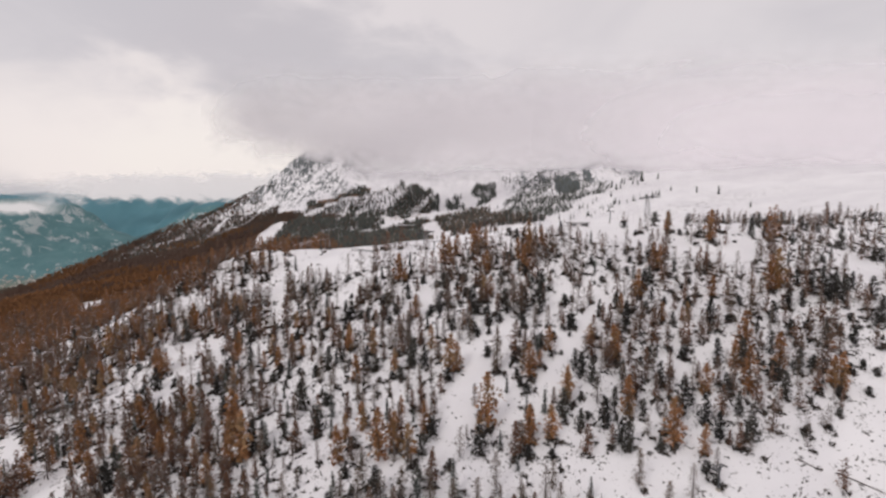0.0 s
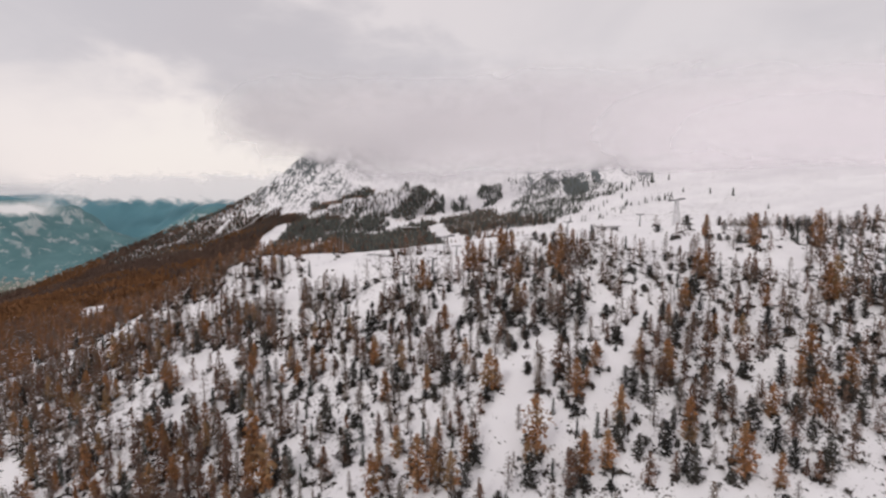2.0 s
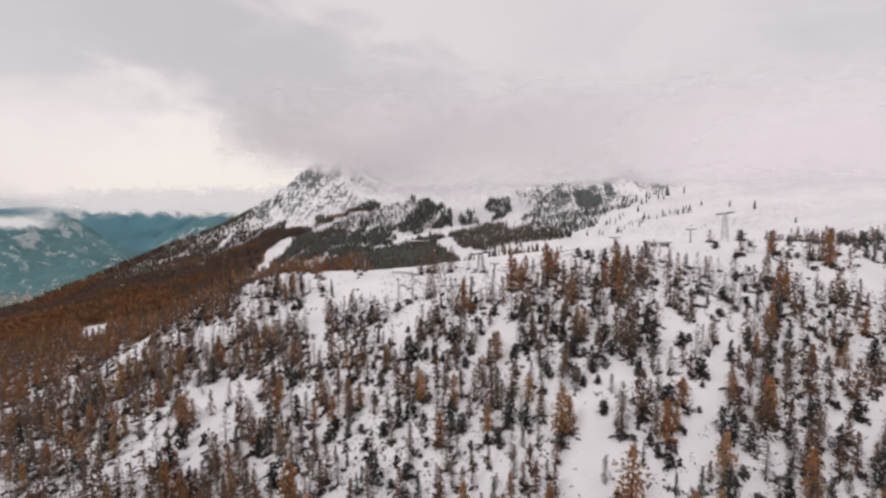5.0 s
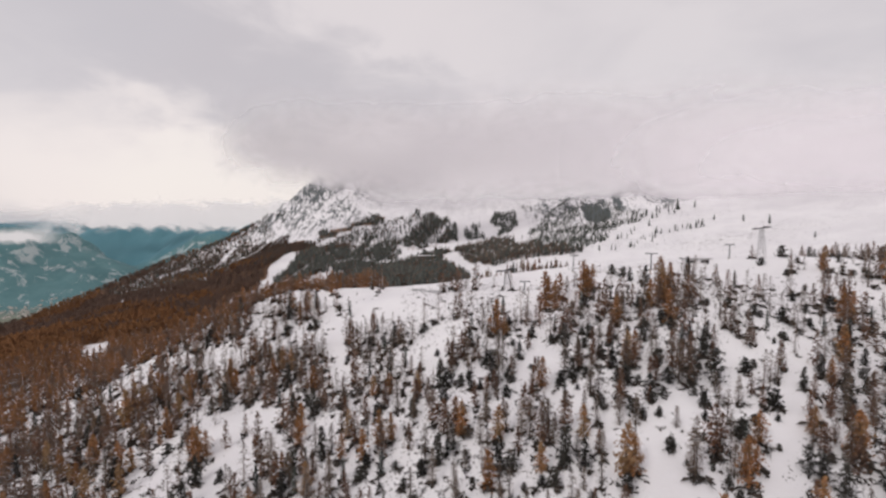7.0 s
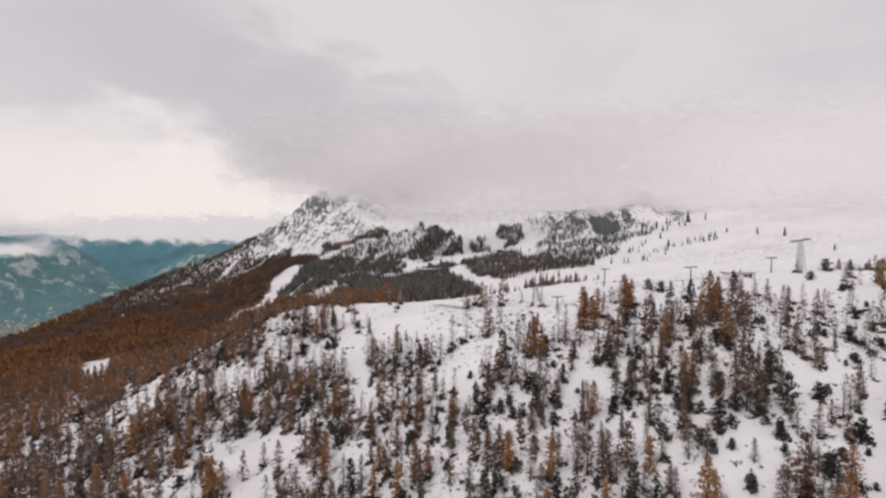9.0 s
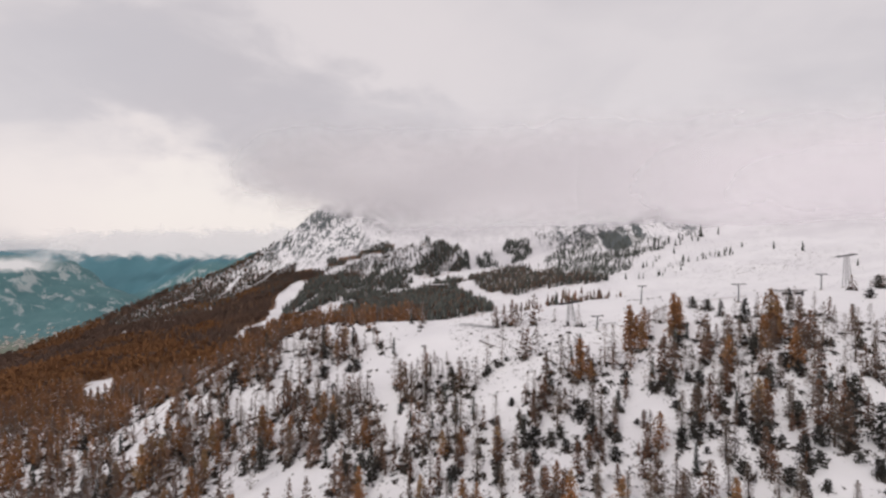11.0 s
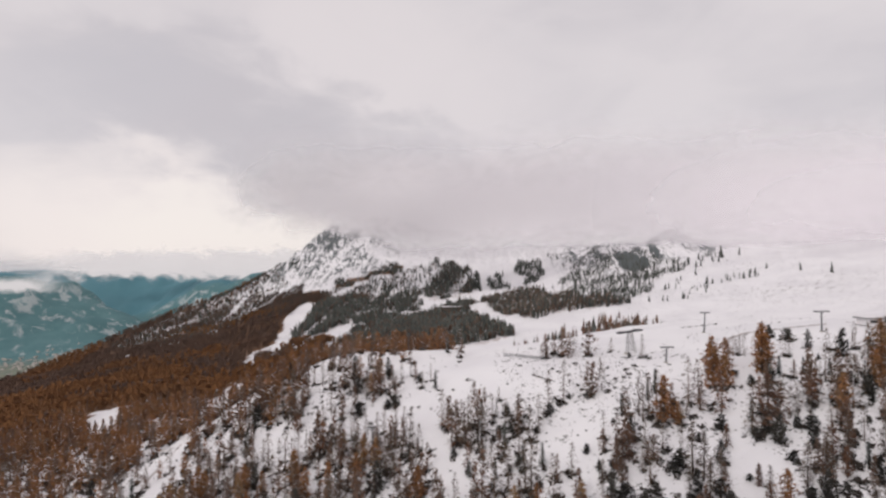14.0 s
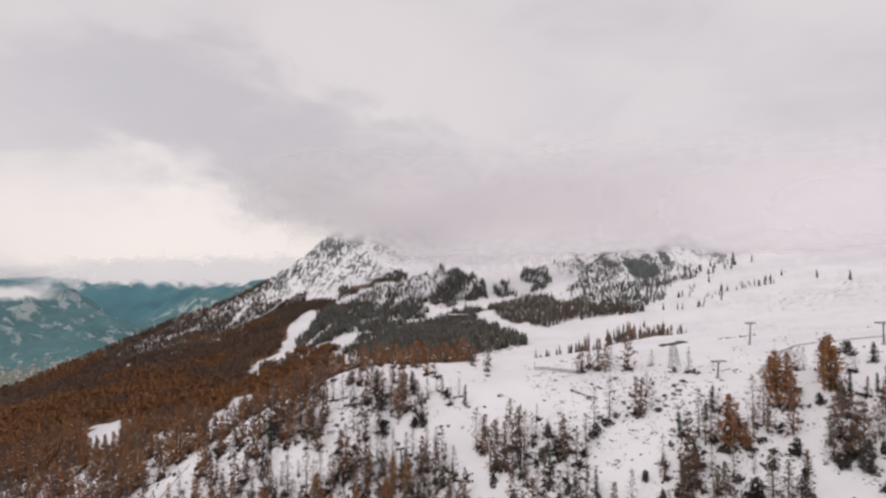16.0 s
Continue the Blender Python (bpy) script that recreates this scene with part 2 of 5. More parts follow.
# ---------------------------------------------------------------- the shape of the land
NEAR_SWELLS = [  # x, y, reach, height of each swell of the near hill
    (-3, -201, 55, 7), (-384, 8, 320, 19.4), (-299, 117, 320, 20.1), (76, 131, 67, -10.1),
    (-20, 132, 45, 3.4), (-89, 189, 45, -6.8), (-249, 191, 320, 20.5), (292, 204, 148, 16.5),
    (27, 223, 181, 18), (-276, 239, 320, 20.9), (608, 240, 245, 18.5), (-400, 244, 130, -15.7),
    (383, 251, 183, 14.9), (78, 263, 86, 19.1), (67, 264, 153, 17.5), (-190, 287, 45, -8),
    (-107, 293, 45, -11.3), (-105, 340, 66, 26.4), (-148, 348, 45, 14), (26, 419, 45, 9.3),
]
RIDGE_X = [-1500, -950, -783, -724, -663, -601, -520, -474, -438, -408, -366, -322, -270]
RIDGE_Y = [700, 900, 950, 990, 1040, 1110, 1170, 1200, 1230, 1250, 1280, 1310, 1350]
RIDGE_Z = [-420, -262, -193, -167, -137, -97, -73, -46, -23, 7, 51, 84, 112]
FAR_SWELLS = [  # the same for the mountain side behind
    (-86, 444, 46, -9.7), (-128, 489, 119, -13.4), (232, 607, 111, -14), (19, 751, 45, 7.3),
    (522, 764, 163, -14), (565, 768, 159, -13.8), (-801, 889, 264, -32.2), (55, 908, 296, -23.5),
    (-87, 932, 236, -21.5), (-210, 935, 203, -22.1), (-776, 948, 190, -35.8), (-319, 978, 45, 6.4),
    (1, 1011, 114, -24.1), (-447, 1117, 99, -35.8), (269, 1130, 83, 12.7), (63, 1150, 113, -25.2),
    (-343, 1315, 45, 37), (-353, 1426, 204, 47.5),
]


CRAGS = [(240, 930, 75, 18), (200, 1000, 60, 17), (305, 975, 60, 26), (280, 925, 35, 8)]  # x, y, reach, height


def smooth(a, b, v):
    s = np.clip((v - a) / (b - a), 0.0, 1.0)
    return s * s * (3 - 2 * s)


def lattice(ix, iy, seed):
    n = (ix * 374761393 + iy * 668265263 + seed * 974711) & 0xFFFFFFFF
    n = ((n ^ (n >> 13)) * 1274126177) & 0xFFFFFFFF
    return ((n ^ (n >> 16)) & 0xFFFF) / 32767.5 - 1.0


def rough(x, y, size, seed=1):
    """Value noise from -1 to 1 on a lattice of that size."""
    u, v = np.asarray(x, float) / size + 1000, np.asarray(y, float) / size + 1000
    iu, iv = np.floor(u).astype(np.int64), np.floor(v).astype(np.int64)
    fu, fv = u - iu, v - iv
    fu, fv = fu * fu * (3 - 2 * fu), fv * fv * (3 - 2 * fv)
    a, b = lattice(iu, iv, seed), lattice(iu + 1, iv, seed)
    c, d = lattice(iu, iv + 1, seed), lattice(iu + 1, iv + 1, seed)
    return (a * (1 - fu) + b * fu) * (1 - fv) + (c * (1 - fu) + d * fu) * fv


def ridges(x, y, size, seed):
    """Sharp crests: 1 on a crest, 0 in the hollows."""
    return 1 - np.abs(rough(x, y, size, seed)) * 0.65 - np.abs(rough(x, y, size * 0.45, seed + 1)) * 0.35


def height(x, y):
    """The land's height in metres, level with the first viewpoint at 0."""
    x, y = np.asarray(x, float), np.asarray(y, float)
    z = -188.6 + 160.3 * x / 1000 + 200.3 * y / 1000
    for cx, cy, reach, tall in NEAR_SWELLS + FAR_SWELLS:
        z = z + tall * np.exp(-((x - cx) ** 2 + (y - cy) ** 2) / (2 * reach**2))
    # uneven ground, rockier on the peak and the crag
    z = z + 1.1 * rough(x, y, 26, 3) + 0.5 * rough(x, y, 9, 4) + 0.2 * rough(x, y, 3.5, 5)
    far = smooth(550, 900, y)
    z = z + far * (6 * rough(x, y, 120, 6) + 3 * rough(x, y, 45, 7))
    rock = smooth(-5, 60, z) * smooth(900, 1050, y)
    z = z + rock * (26 * (ridges(x, y, 95, 8) - 0.6) + 12 * (ridges(x, y, 38, 9) - 0.6))
    # the tops lost in the cloud stay round
    limit = 27 + 93 * (1 - smooth(-310, -150, x))
    knee = 0.45 * limit
    z = np.where(z > knee, knee + (limit - knee) * np.tanh((z - knee) / (limit - knee)), z)
    # the crag: broken pinnacles above the wood
    for cx, cy, reach, tall in CRAGS:
        d = np.hypot(x - cx + 9 * rough(x, y, 22, 18), y - cy + 9 * rough(x, y, 22, 19)) / reach
        z = z + tall * np.maximum(0, 1 - d) ** 1.4 * (0.75 + 0.5 * ridges(x, y, 20, 20))
    # the west ridge: behind its crest the ground falls away
    back = y - np.interp(x, RIDGE_X, RIDGE_Y)
    top = np.interp(x, RIDGE_X, RIDGE_Z) + 2.5 * rough(x, y, 30, 16)
    west = 1 - smooth(-330, -250, x)
    z = z * (1 - west) + west * np.minimum(z, top + np.where(back > 0, -0.55 * back, -0.02 * back))
    # the mountain ends in the deep valley
    keep = smooth(-1250, -850, x + 0.25 * (y - 900)) * (1 - smooth(1500, 2100, y)) * smooth(-1500, -700, y) * (1 - smooth(1300, 2000, x))
    floor = -450 + 8 * rough(x, y, 300, 10)
    # the chain on the other side of the valley
    edge = y + 0.25 * (x + 2400) + 130 * rough(x, y, 600, 11)
    chain = smooth(3100, 3700, edge) * (390 + 60 * rough(x, y, 700, 12))
    spur = 335 * np.exp(-((np.minimum(x + 2350, 0) / 1500) ** 2 + (np.maximum(x + 2350, 0) / 540) ** 2 + ((y - 2950) / np.where(y < 2950, 500, 330)) ** 2))
    spur = spur * (1 + 0.16 * rough(x, y, 240, 15))
    cut = (ridges(x, y, 330, 13) - 0.6) * 130 + (ridges(x, y, 130, 14) - 0.6) * 85 + (ridges(x, y, 55, 17) - 0.6) * 34
    deep = floor + np.maximum(chain, spur) + cut * smooth(20, 160, np.maximum(chain, spur))
    deep = np.where(deep > -150, -150 + (65 + 30 * rough(x, y, 420, 21)) * np.tanh((deep + 150) / (65 + 30 * rough(x, y, 420, 21))), deep)
    return deep * (1 - keep) + z * keep


def stretch(lo, core_lo, core_hi, hi, step, growth):
    """Grid lines, close together in the core and ever wider outside."""
    mid_ = list(np.arange(core_lo, core_hi, step))
    up, s = [core_hi], step
    while up[-1] < hi:
        s += growth * s
        up.append(up[-1] + s)
    down, s = [core_lo - step], step
    while down[-1] > lo:
        s += growth * s
        down.append(down[-1] - s)
    return np.array(down[::-1] + mid_ + up)


def inside(poly, x, y):
    """Whether points lie in a polygon."""
    x, y = np.asarray(x, float), np.asarray(y, float)
    hit = np.zeros(x.shape, bool)
    for (x0, y0), (x1, y1) in zip(poly, poly[1:] + poly[:1]):
        if y0 != y1:
            hit ^= ((y0 > y) != (y1 > y)) & (x < (x1 - x0) * (y - y0) / (y1 - y0) + x0)
    return hit


def off_line(line, x, y):
    """Distance to a polyline."""
    best = np.full(np.shape(x), 1e9)
    for (x0, y0), (x1, y1) in zip(line, line[1:]):
        dx, dy = x1 - x0, y1 - y0
        s = np.clip(((x - x0) * dx + (y - y0) * dy) / (dx * dx + dy * dy), 0, 1)
        best = np.minimum(best, np.hypot(x - x0 - s * dx, y - y0 - s * dy))
    return best


# woods on the mountain side, and the open snow of the near hill
DARK_WOOD = [(-285, 805), (-250, 837), (-212, 893), (-158, 964), (-108, 1015), (-63, 1038), (-15, 1075), (-21, 1139), (-40, 1180), (-67, 1190), (-102, 1166), (-123, 1127), (-159, 1086), (-189, 1054), (-245, 1035), (-281, 1015), (-290, 931), (-292, 873)]
BAND_WOOD = [(-285, 1096), (-261, 1121), (-219, 1138), (-158, 1163), (-157, 1149), (-196, 1109), (-224, 1092), (-251, 1075)]
BROW_WOOD = [(-457, 1145), (-381, 1118), (-305, 1074), (-261, 1063), (-202, 1050), (-189, 1054), (-245, 1035), (-281, 1015), (-290, 977), (-307, 1030), (-322, 984), (-336, 967), (-342, 941), (-379, 969)]
LOW_WOOD = [(-205, 761), (-191, 872), (-147, 948), (-93, 995), (-54, 1007), (-29, 923), (-23, 826), (-15, 709), (-9, 620), (-40, 605), (-63, 623), (-123, 655), (-161, 670)]
MIXED_WOOD = [(-53, 1025), (-9, 947), (25, 1005), (46, 1015), (70, 952), (84, 907), (105, 847), (122, 765), (139, 721), (126, 700), (83, 701), (45, 705), (6, 711), (-18, 726)]
CRAG_WOOD = [(91, 931), (127, 1002), (157, 1042), (187, 1059), (199, 996), (216, 931), (242, 907), (267, 864), (233, 795), (193, 762), (146, 730), (120, 759), (98, 816)]
SADDLE_WOOD = [(-305, 1074), (-263, 1080), (-251, 1075), (-224, 1092), (-196, 1109), (-162, 1139), (-123, 1157), (-102, 1166), (-123, 1127), (-159, 1086), (-189, 1054), (-202, 1050), (-261, 1063)]
DOME = [(-130, 1000), (-150, 1100), (-110, 1200), (0, 1200), (0, 1000)]  # the streaked end of the dark wood
ROCK_FACE = [(194, 962), (210, 940), (221, 900), (234, 882), (220, 876), (202, 866), (197, 891), (194, 920)]
LARCH_WOOD = [(-1100, 900), (-800, 1010), (-663, 1090), (-601, 1160), (-520, 1225), (-464, 1250), (-420, 1120), (-321, 1086), (-298, 1030), (-325, 952), (-294, 787), (-298, 688), (-243, 697), (-216, 636), (-185, 560), (-200, 480), (-235, 440), (-275, 415), (-330, 385), (-390, 345), (-470, 300), (-700, 300), (-1100, 600)]
RIDGE_WOOD = [(-640, 1000), (-590, 1120), (-511, 1185), (-442, 1240), (-380, 1235), (-400, 1120), (-414, 953), (-468, 870), (-530, 900)]
OPEN_SNOW = [
    [(-151, 353), (-115, 346), (-64, 354), (-35, 320), (-64, 308), (-82, 289), (-103, 290), (-122, 293), (-127, 300), (-103, 303), (-78, 310), (-113, 323)],
    [(-166, 299), (-145, 294), (-122, 296), (-125, 287), (-145, 282), (-167, 292)],
    [(-2, 188), (14, 183), (18, 174), (19, 163), (24, 159), (21, 152), (16, 153), (17, 164), (10, 159), (10, 150), (6, 143), (-3, 143), (1, 154), (7, 161), (1, 170), (0, 177)],
    [(32, 129), (41, 142), (62, 139), (74, 152), (81, 142), (89, 144), (123, 154), (150, 173), (190, 150), (111, 60), (30, 60)],
    [(79, 182), (94, 184), (88, 171), (69, 155)],
    [(70, 330), (150, 300), (151, 258), (125, 206), (120, 219), (92, 239), (71, 256)],
    [(-139, 260), (-106, 250), (-95, 206), (-117, 217)],
    [(182, 242), (185, 218), (164, 191), (155, 208)],
    [(57, 200), (63, 199), (43, 171), (35, 172)],
    [(61, 220), (79, 220), (62, 199), (57, 208)],
    [(-128, 238), (-105, 246), (-93, 223), (-100, 207), (-114, 210)],
    [(-100, 312), (-85, 327), (-80, 267), (-73, 237), (-85, 250)],
    [(-52, 267), (-33, 257), (-40, 239), (-57, 247)],
    [(6, 260), (14, 261), (-3, 240), (-10, 228), (-14, 233)],
    [(-246, 456), (-251, 490), (-247, 530), (-235, 492), (-231, 449), (-228, 436)],
    [(-166, 291), (-158, 297), (-145, 298), (-130, 299), (-134, 292), (-147, 289), (-156, 286)],
    [(-213, 312), (-206, 321), (-197, 329), (-185, 310), (-179, 294), (-182, 287), (-183, 280), (-191, 282), (-204, 298)],
    [(-326, 463), (-333, 480), (-325, 498), (-306, 463), (-299, 431)],
    [(-231, 307), (-223, 309), (-208, 287), (-221, 294)],
    [(-147, 336), (-143, 342), (-135, 340), (-130, 320), (-137, 320)],
    [(32, 172), (43, 179), (51, 191), (53, 190), (46, 177), (39, 165), (30, 162)],
    [(44, 158), (51, 163), (47, 153), (43, 152)],
    [(-7, 231), (0, 232), (0, 224), (-6, 215), (-9, 219)],
    [(20, 211), (24, 210), (14, 196), (10, 198)],
    [(-8, 211), (1, 210), (0, 204), (-9, 204)],
    [(-6, 233), (0, 224), (-7, 208), (-11, 210)],
    [(21, 197), (35, 196), (22, 178), (17, 180), (17, 189)],
    [(49, 218), (69, 211), (63, 204), (49, 200), (37, 191), (36, 198)],
    [(-88, 274), (-89, 313), (-83, 343), (-8, 315), (-10, 283), (-41, 306), (-40, 276), (-70, 289)],
]
CLEARINGS = [  # smaller gaps in the near wood
    [(-85, 346), (-31, 595), (-45, 322), (-64, 304), (-71, 296), (-83, 297), (-85, 292), (-95, 296), (-105, 299), (-85, 307)],
    [(-121, 301), (-112, 300), (-104, 294), (-105, 283), (-114, 288), (-120, 294)],
    [(-93, 296), (-84, 291), (-83, 274), (-84, 265), (-74, 260), (-74, 250), (-84, 255), (-90, 268)],
    [(-102, 245), (-106, 258), (-100, 258), (-98, 252), (-98, 241)],
    [(-42, 273), (-30, 271), (-29, 263), (-35, 253), (-39, 252), (-47, 267)],
    [(-9, 232), (2, 231), (-7, 211), (-6, 221), (-10, 225)],
    [(-8, 212), (4, 208), (-2, 203), (-11, 207)],
    [(-137, 256), (-110, 252), (-105, 227), (-113, 217), (-124, 229)],
    [(20, 202), (33, 191), (25, 182), (15, 170), (4, 172), (12, 187)],
    [(40, 181), (53, 187), (41, 170), (33, 168), (36, 175)],
    [(-9, 239), (-4, 226), (-7, 213), (-11, 228)],
    [(75, 219), (78, 213), (50, 184), (55, 195)],
    [(-137, 247), (-107, 234), (-106, 196), (-113, 204), (-121, 223)],
    [(-2, 189), (17, 182), (18, 168), (10, 161), (5, 170), (-5, 178)],
    [(-1, 162), (11, 160), (7, 146), (-1, 142), (0, 155)],
    [(27, 164), (41, 173), (37, 159), (28, 154)],
    [(78, 180), (80, 171), (75, 164), (70, 169)],
    [(-165, 187), (-153, 184), (-144, 172), (-155, 175)],
    [(-239, 437), (-249, 490), (-245, 526), (-231, 497), (-188, 357), (-201, 360)],
    [(-345, 489), (-318, 492), (-303, 463), (-274, 409), (-303, 432), (-321, 454)],
    [(-283, 450), (-247, 441), (-196, 335), (-222, 382), (-269, 430)],
    [(-198, 307), (-198, 317), (-199, 333), (-196, 335), (-183, 308), (-166, 292), (-164, 287)],
    [(-256, 352), (-258, 371), (-240, 345), (-246, 338)],
    [(-165, 297), (-149, 302), (-141, 299), (-136, 297), (-137, 289), (-151, 294), (-159, 290)],
    [(-120, 296), (-110, 300), (-92, 291), (-92, 284), (-107, 288), (-117, 291)],
    [(-85, 328), (-56, 331), (-60, 307), (-69, 293), (-76, 294), (-88, 289), (-96, 293), (-111, 303), (-96, 307), (-85, 307)],
]
OPEN_SNOW += CLEARINGS
KNOLL = [(-64, 354), (-5, 312), (11, 286), (-11, 266), (-20, 272), (-39, 256), (-50, 245), (-57, 277), (-62, 307)]
PISTES = [  # half width and line of each ski run and track
    (6.5, [(-311, 1022), (-315, 964), (-316, 920), (-309, 863), (-293, 790)]),
    (6, [(-291, 778), (-292, 715), (-290, 673), (-276, 630)]),
    (4, [(-246, 685), (-245, 780), (-223, 830), (-190, 880), (-150, 935), (-105, 1000), (-60, 1025), (-24, 1040), (25, 1030), (76, 1000)]),
    (5, [(-213, 690), (-205, 745), (-188, 824)]),
    (17, [(-25, 935), (-12, 800), (-2, 690), (4, 660), (35, 659), (74, 671), (134, 688)]),
    (5, [(166, 703), (232, 744), (271, 765)]),
    (5, [(-468, 1001), (-469, 1063), (-472, 1121), (-464, 1140)]),
    (5, [(-483, 847), (-487, 895), (-463, 899)]),
    (3, [(-536, 856), (-505, 843)]),
    (4, [(-269, 787), (-270, 868), (-261, 945)]),
    (8, [(-310, 432), (-325, 485)]),
    (7, [(-220, 402), (-240, 490), (-248, 535)]),
    (7, [(-273, 1055), (-239, 1092), (-190, 1126)]),
]


def on_piste(x, y):
    hit = np.zeros(np.shape(x), bool)
    for half, line in PISTES:
        hit |= off_line(line, x, y) < half * (1 + 0.4 * rough(x, y, 25, 31))
    return hit


def gully(x, y):
    """Snow-filled runnels down the mountain side, from -1 to 1."""
    along, across = 0.62 * x + 0.78 * y, 0.78 * x - 0.62 * y
    across = across + 14 * rough(x, y, 60, 32)
    return 0.6 * rough(across, along * 0.16, 11, 33) + 0.5 * rough(across, along * 0.3, 34, 34)


def build_ground():
    xs = stretch(-4300, -250, 190, 2300, 2.7, 0.021)
    ys = stretch(-1500, 105, 360, 4500, 2.7, 0.021)
    gx, gy = np.meshgrid(xs, ys)
    gz = height(gx, gy)
    nx, ny = len(xs), len(ys)
    verts = np.stack([gx, gy, gz], -1).reshape(-1, 3)
    i = (np.arange(ny - 1)[:, None] * nx + np.arange(nx - 1)[None]).ravel()
    quads = np.stack([i, i + 1, i + nx + 1, i + nx], -1)
    mesh = bpy.data.meshes.new("ground")
    mesh.vertices.add(len(verts))
    mesh.vertices.foreach_set("co", verts.ravel())
    mesh.loops.add(quads.size)
    mesh.loops.foreach_set("vertex_index", quads.ravel().astype(np.int32))
    mesh.polygons.add(len(quads))
    mesh.polygons.foreach_set("loop_start", np.arange(0, quads.size, 4, dtype=np.int32))
    mesh.polygons.foreach_set("use_smooth", np.ones(len(quads), bool))
    mesh.update()
    x, y, z = verts.T
    jx, jy = x + 9 * rough(x, y, 40, 21), y + 9 * rough(x, y, 40, 22)
    run = on_piste(x, y)
    wood = np.where(inside(LARCH_WOOD, jx, jy), 1.05, 0.0)
    runnel = np.maximum(0, gully(x, y) - 0.05)
    wood = np.where(inside(LOW_WOOD, jx, jy) | inside(DARK_WOOD, jx, jy), 0.42 + 0.25 * smooth(-240, -320, x) - 0.7 * runnel, wood)
    wood = np.where(inside(BAND_WOOD, x, y) | inside(BROW_WOOD, jx, jy), 0.85, wood)
    wood = np.where(inside(RIDGE_WOOD, jx, jy), 0.5 - 0.5 * runnel, wood)
    wood = np.where(inside(MIXED_WOOD, jx, jy), 0.42 - 0.8 * runnel, wood)
    wood = np.where((wood > 1) & (y > 640), 0.95 - 0.8 * np.maximum(0, gully(x, y) - 0.3), wood)
    wood[run] = 0
    wood = wood * smooth(1225, 1130, y)
    near = (y < 400) & (y > 60)
    brush = np.where(near, 0.34, 0.12)
    for poly in OPEN_SNOW:
        brush = np.where(inside(poly, jx, jy), 0.05, brush)
        wood = np.where(inside(poly, jx, jy), 0.0, wood)
    brush = np.where(inside(KNOLL, jx, jy) | inside(OPEN_SNOW[3], jx, jy), 0.36, brush)
    brush = np.where((y > 262) & (y < 400) & (x > -14), 0.08, brush)
    brush = np.where((x > 120) & (y > 500) & (y < 850), 0.30 + 0.2 * rough(x, y, 60, 23), brush)
    stone = smooth(-45 - 35 * smooth(-150, -260, x), 15 - 35 * smooth(-150, -260, x), z) * np.maximum(smooth(880, 1000, y), smooth(860, 900, y) * smooth(90, 150, x)) * (1 - smooth(300, 380, x))
    face = inside(ROCK_FACE, x + 5 * rough(x, y, 14, 24), y + 8 * rough(x, y, 14, 25))
    stone = stone * (0.15 + 0.85 * (1 - smooth(-260, -130, x)) + 1.1 * smooth(100, 180, x))
    stone = np.where(face, 2.0, stone)
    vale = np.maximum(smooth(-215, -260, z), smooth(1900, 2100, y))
    for key, values in (("wood", wood), ("brush", brush), ("stone", stone), ("vale", vale)):
        mesh.attributes.new(key, "FLOAT", "POINT").data.foreach_set("value", values.astype(np.float32))
    mesh.materials.append(GROUND)
    return tagged(new("ground", mesh), "snow-covered mountainside with thin scrub and rock", "ground", kind="structure")


ground = build_ground()

# ---------------------------------------------------------------- trees
def tuft(rng, verts, faces, at, size, out, n=3):
    """A tuft of needles: a few small leaves round one point."""
    for _ in range(n):
        a = rng.normal(0, 1, 3)
        a[2] *= 0.5
        a = a / (np.linalg.norm(a) + 1e-6) * size
        b = rng.normal(0, 1, 3) * size * 0.5
        k = len(verts)
        verts += [at - a * 0.5 + b * 0.2, at + a * 0.5 + out * size * 0.3, at + b + np.array((0, 0, -0.25 * size))]
        faces.append((k, k + 1, k + 2))


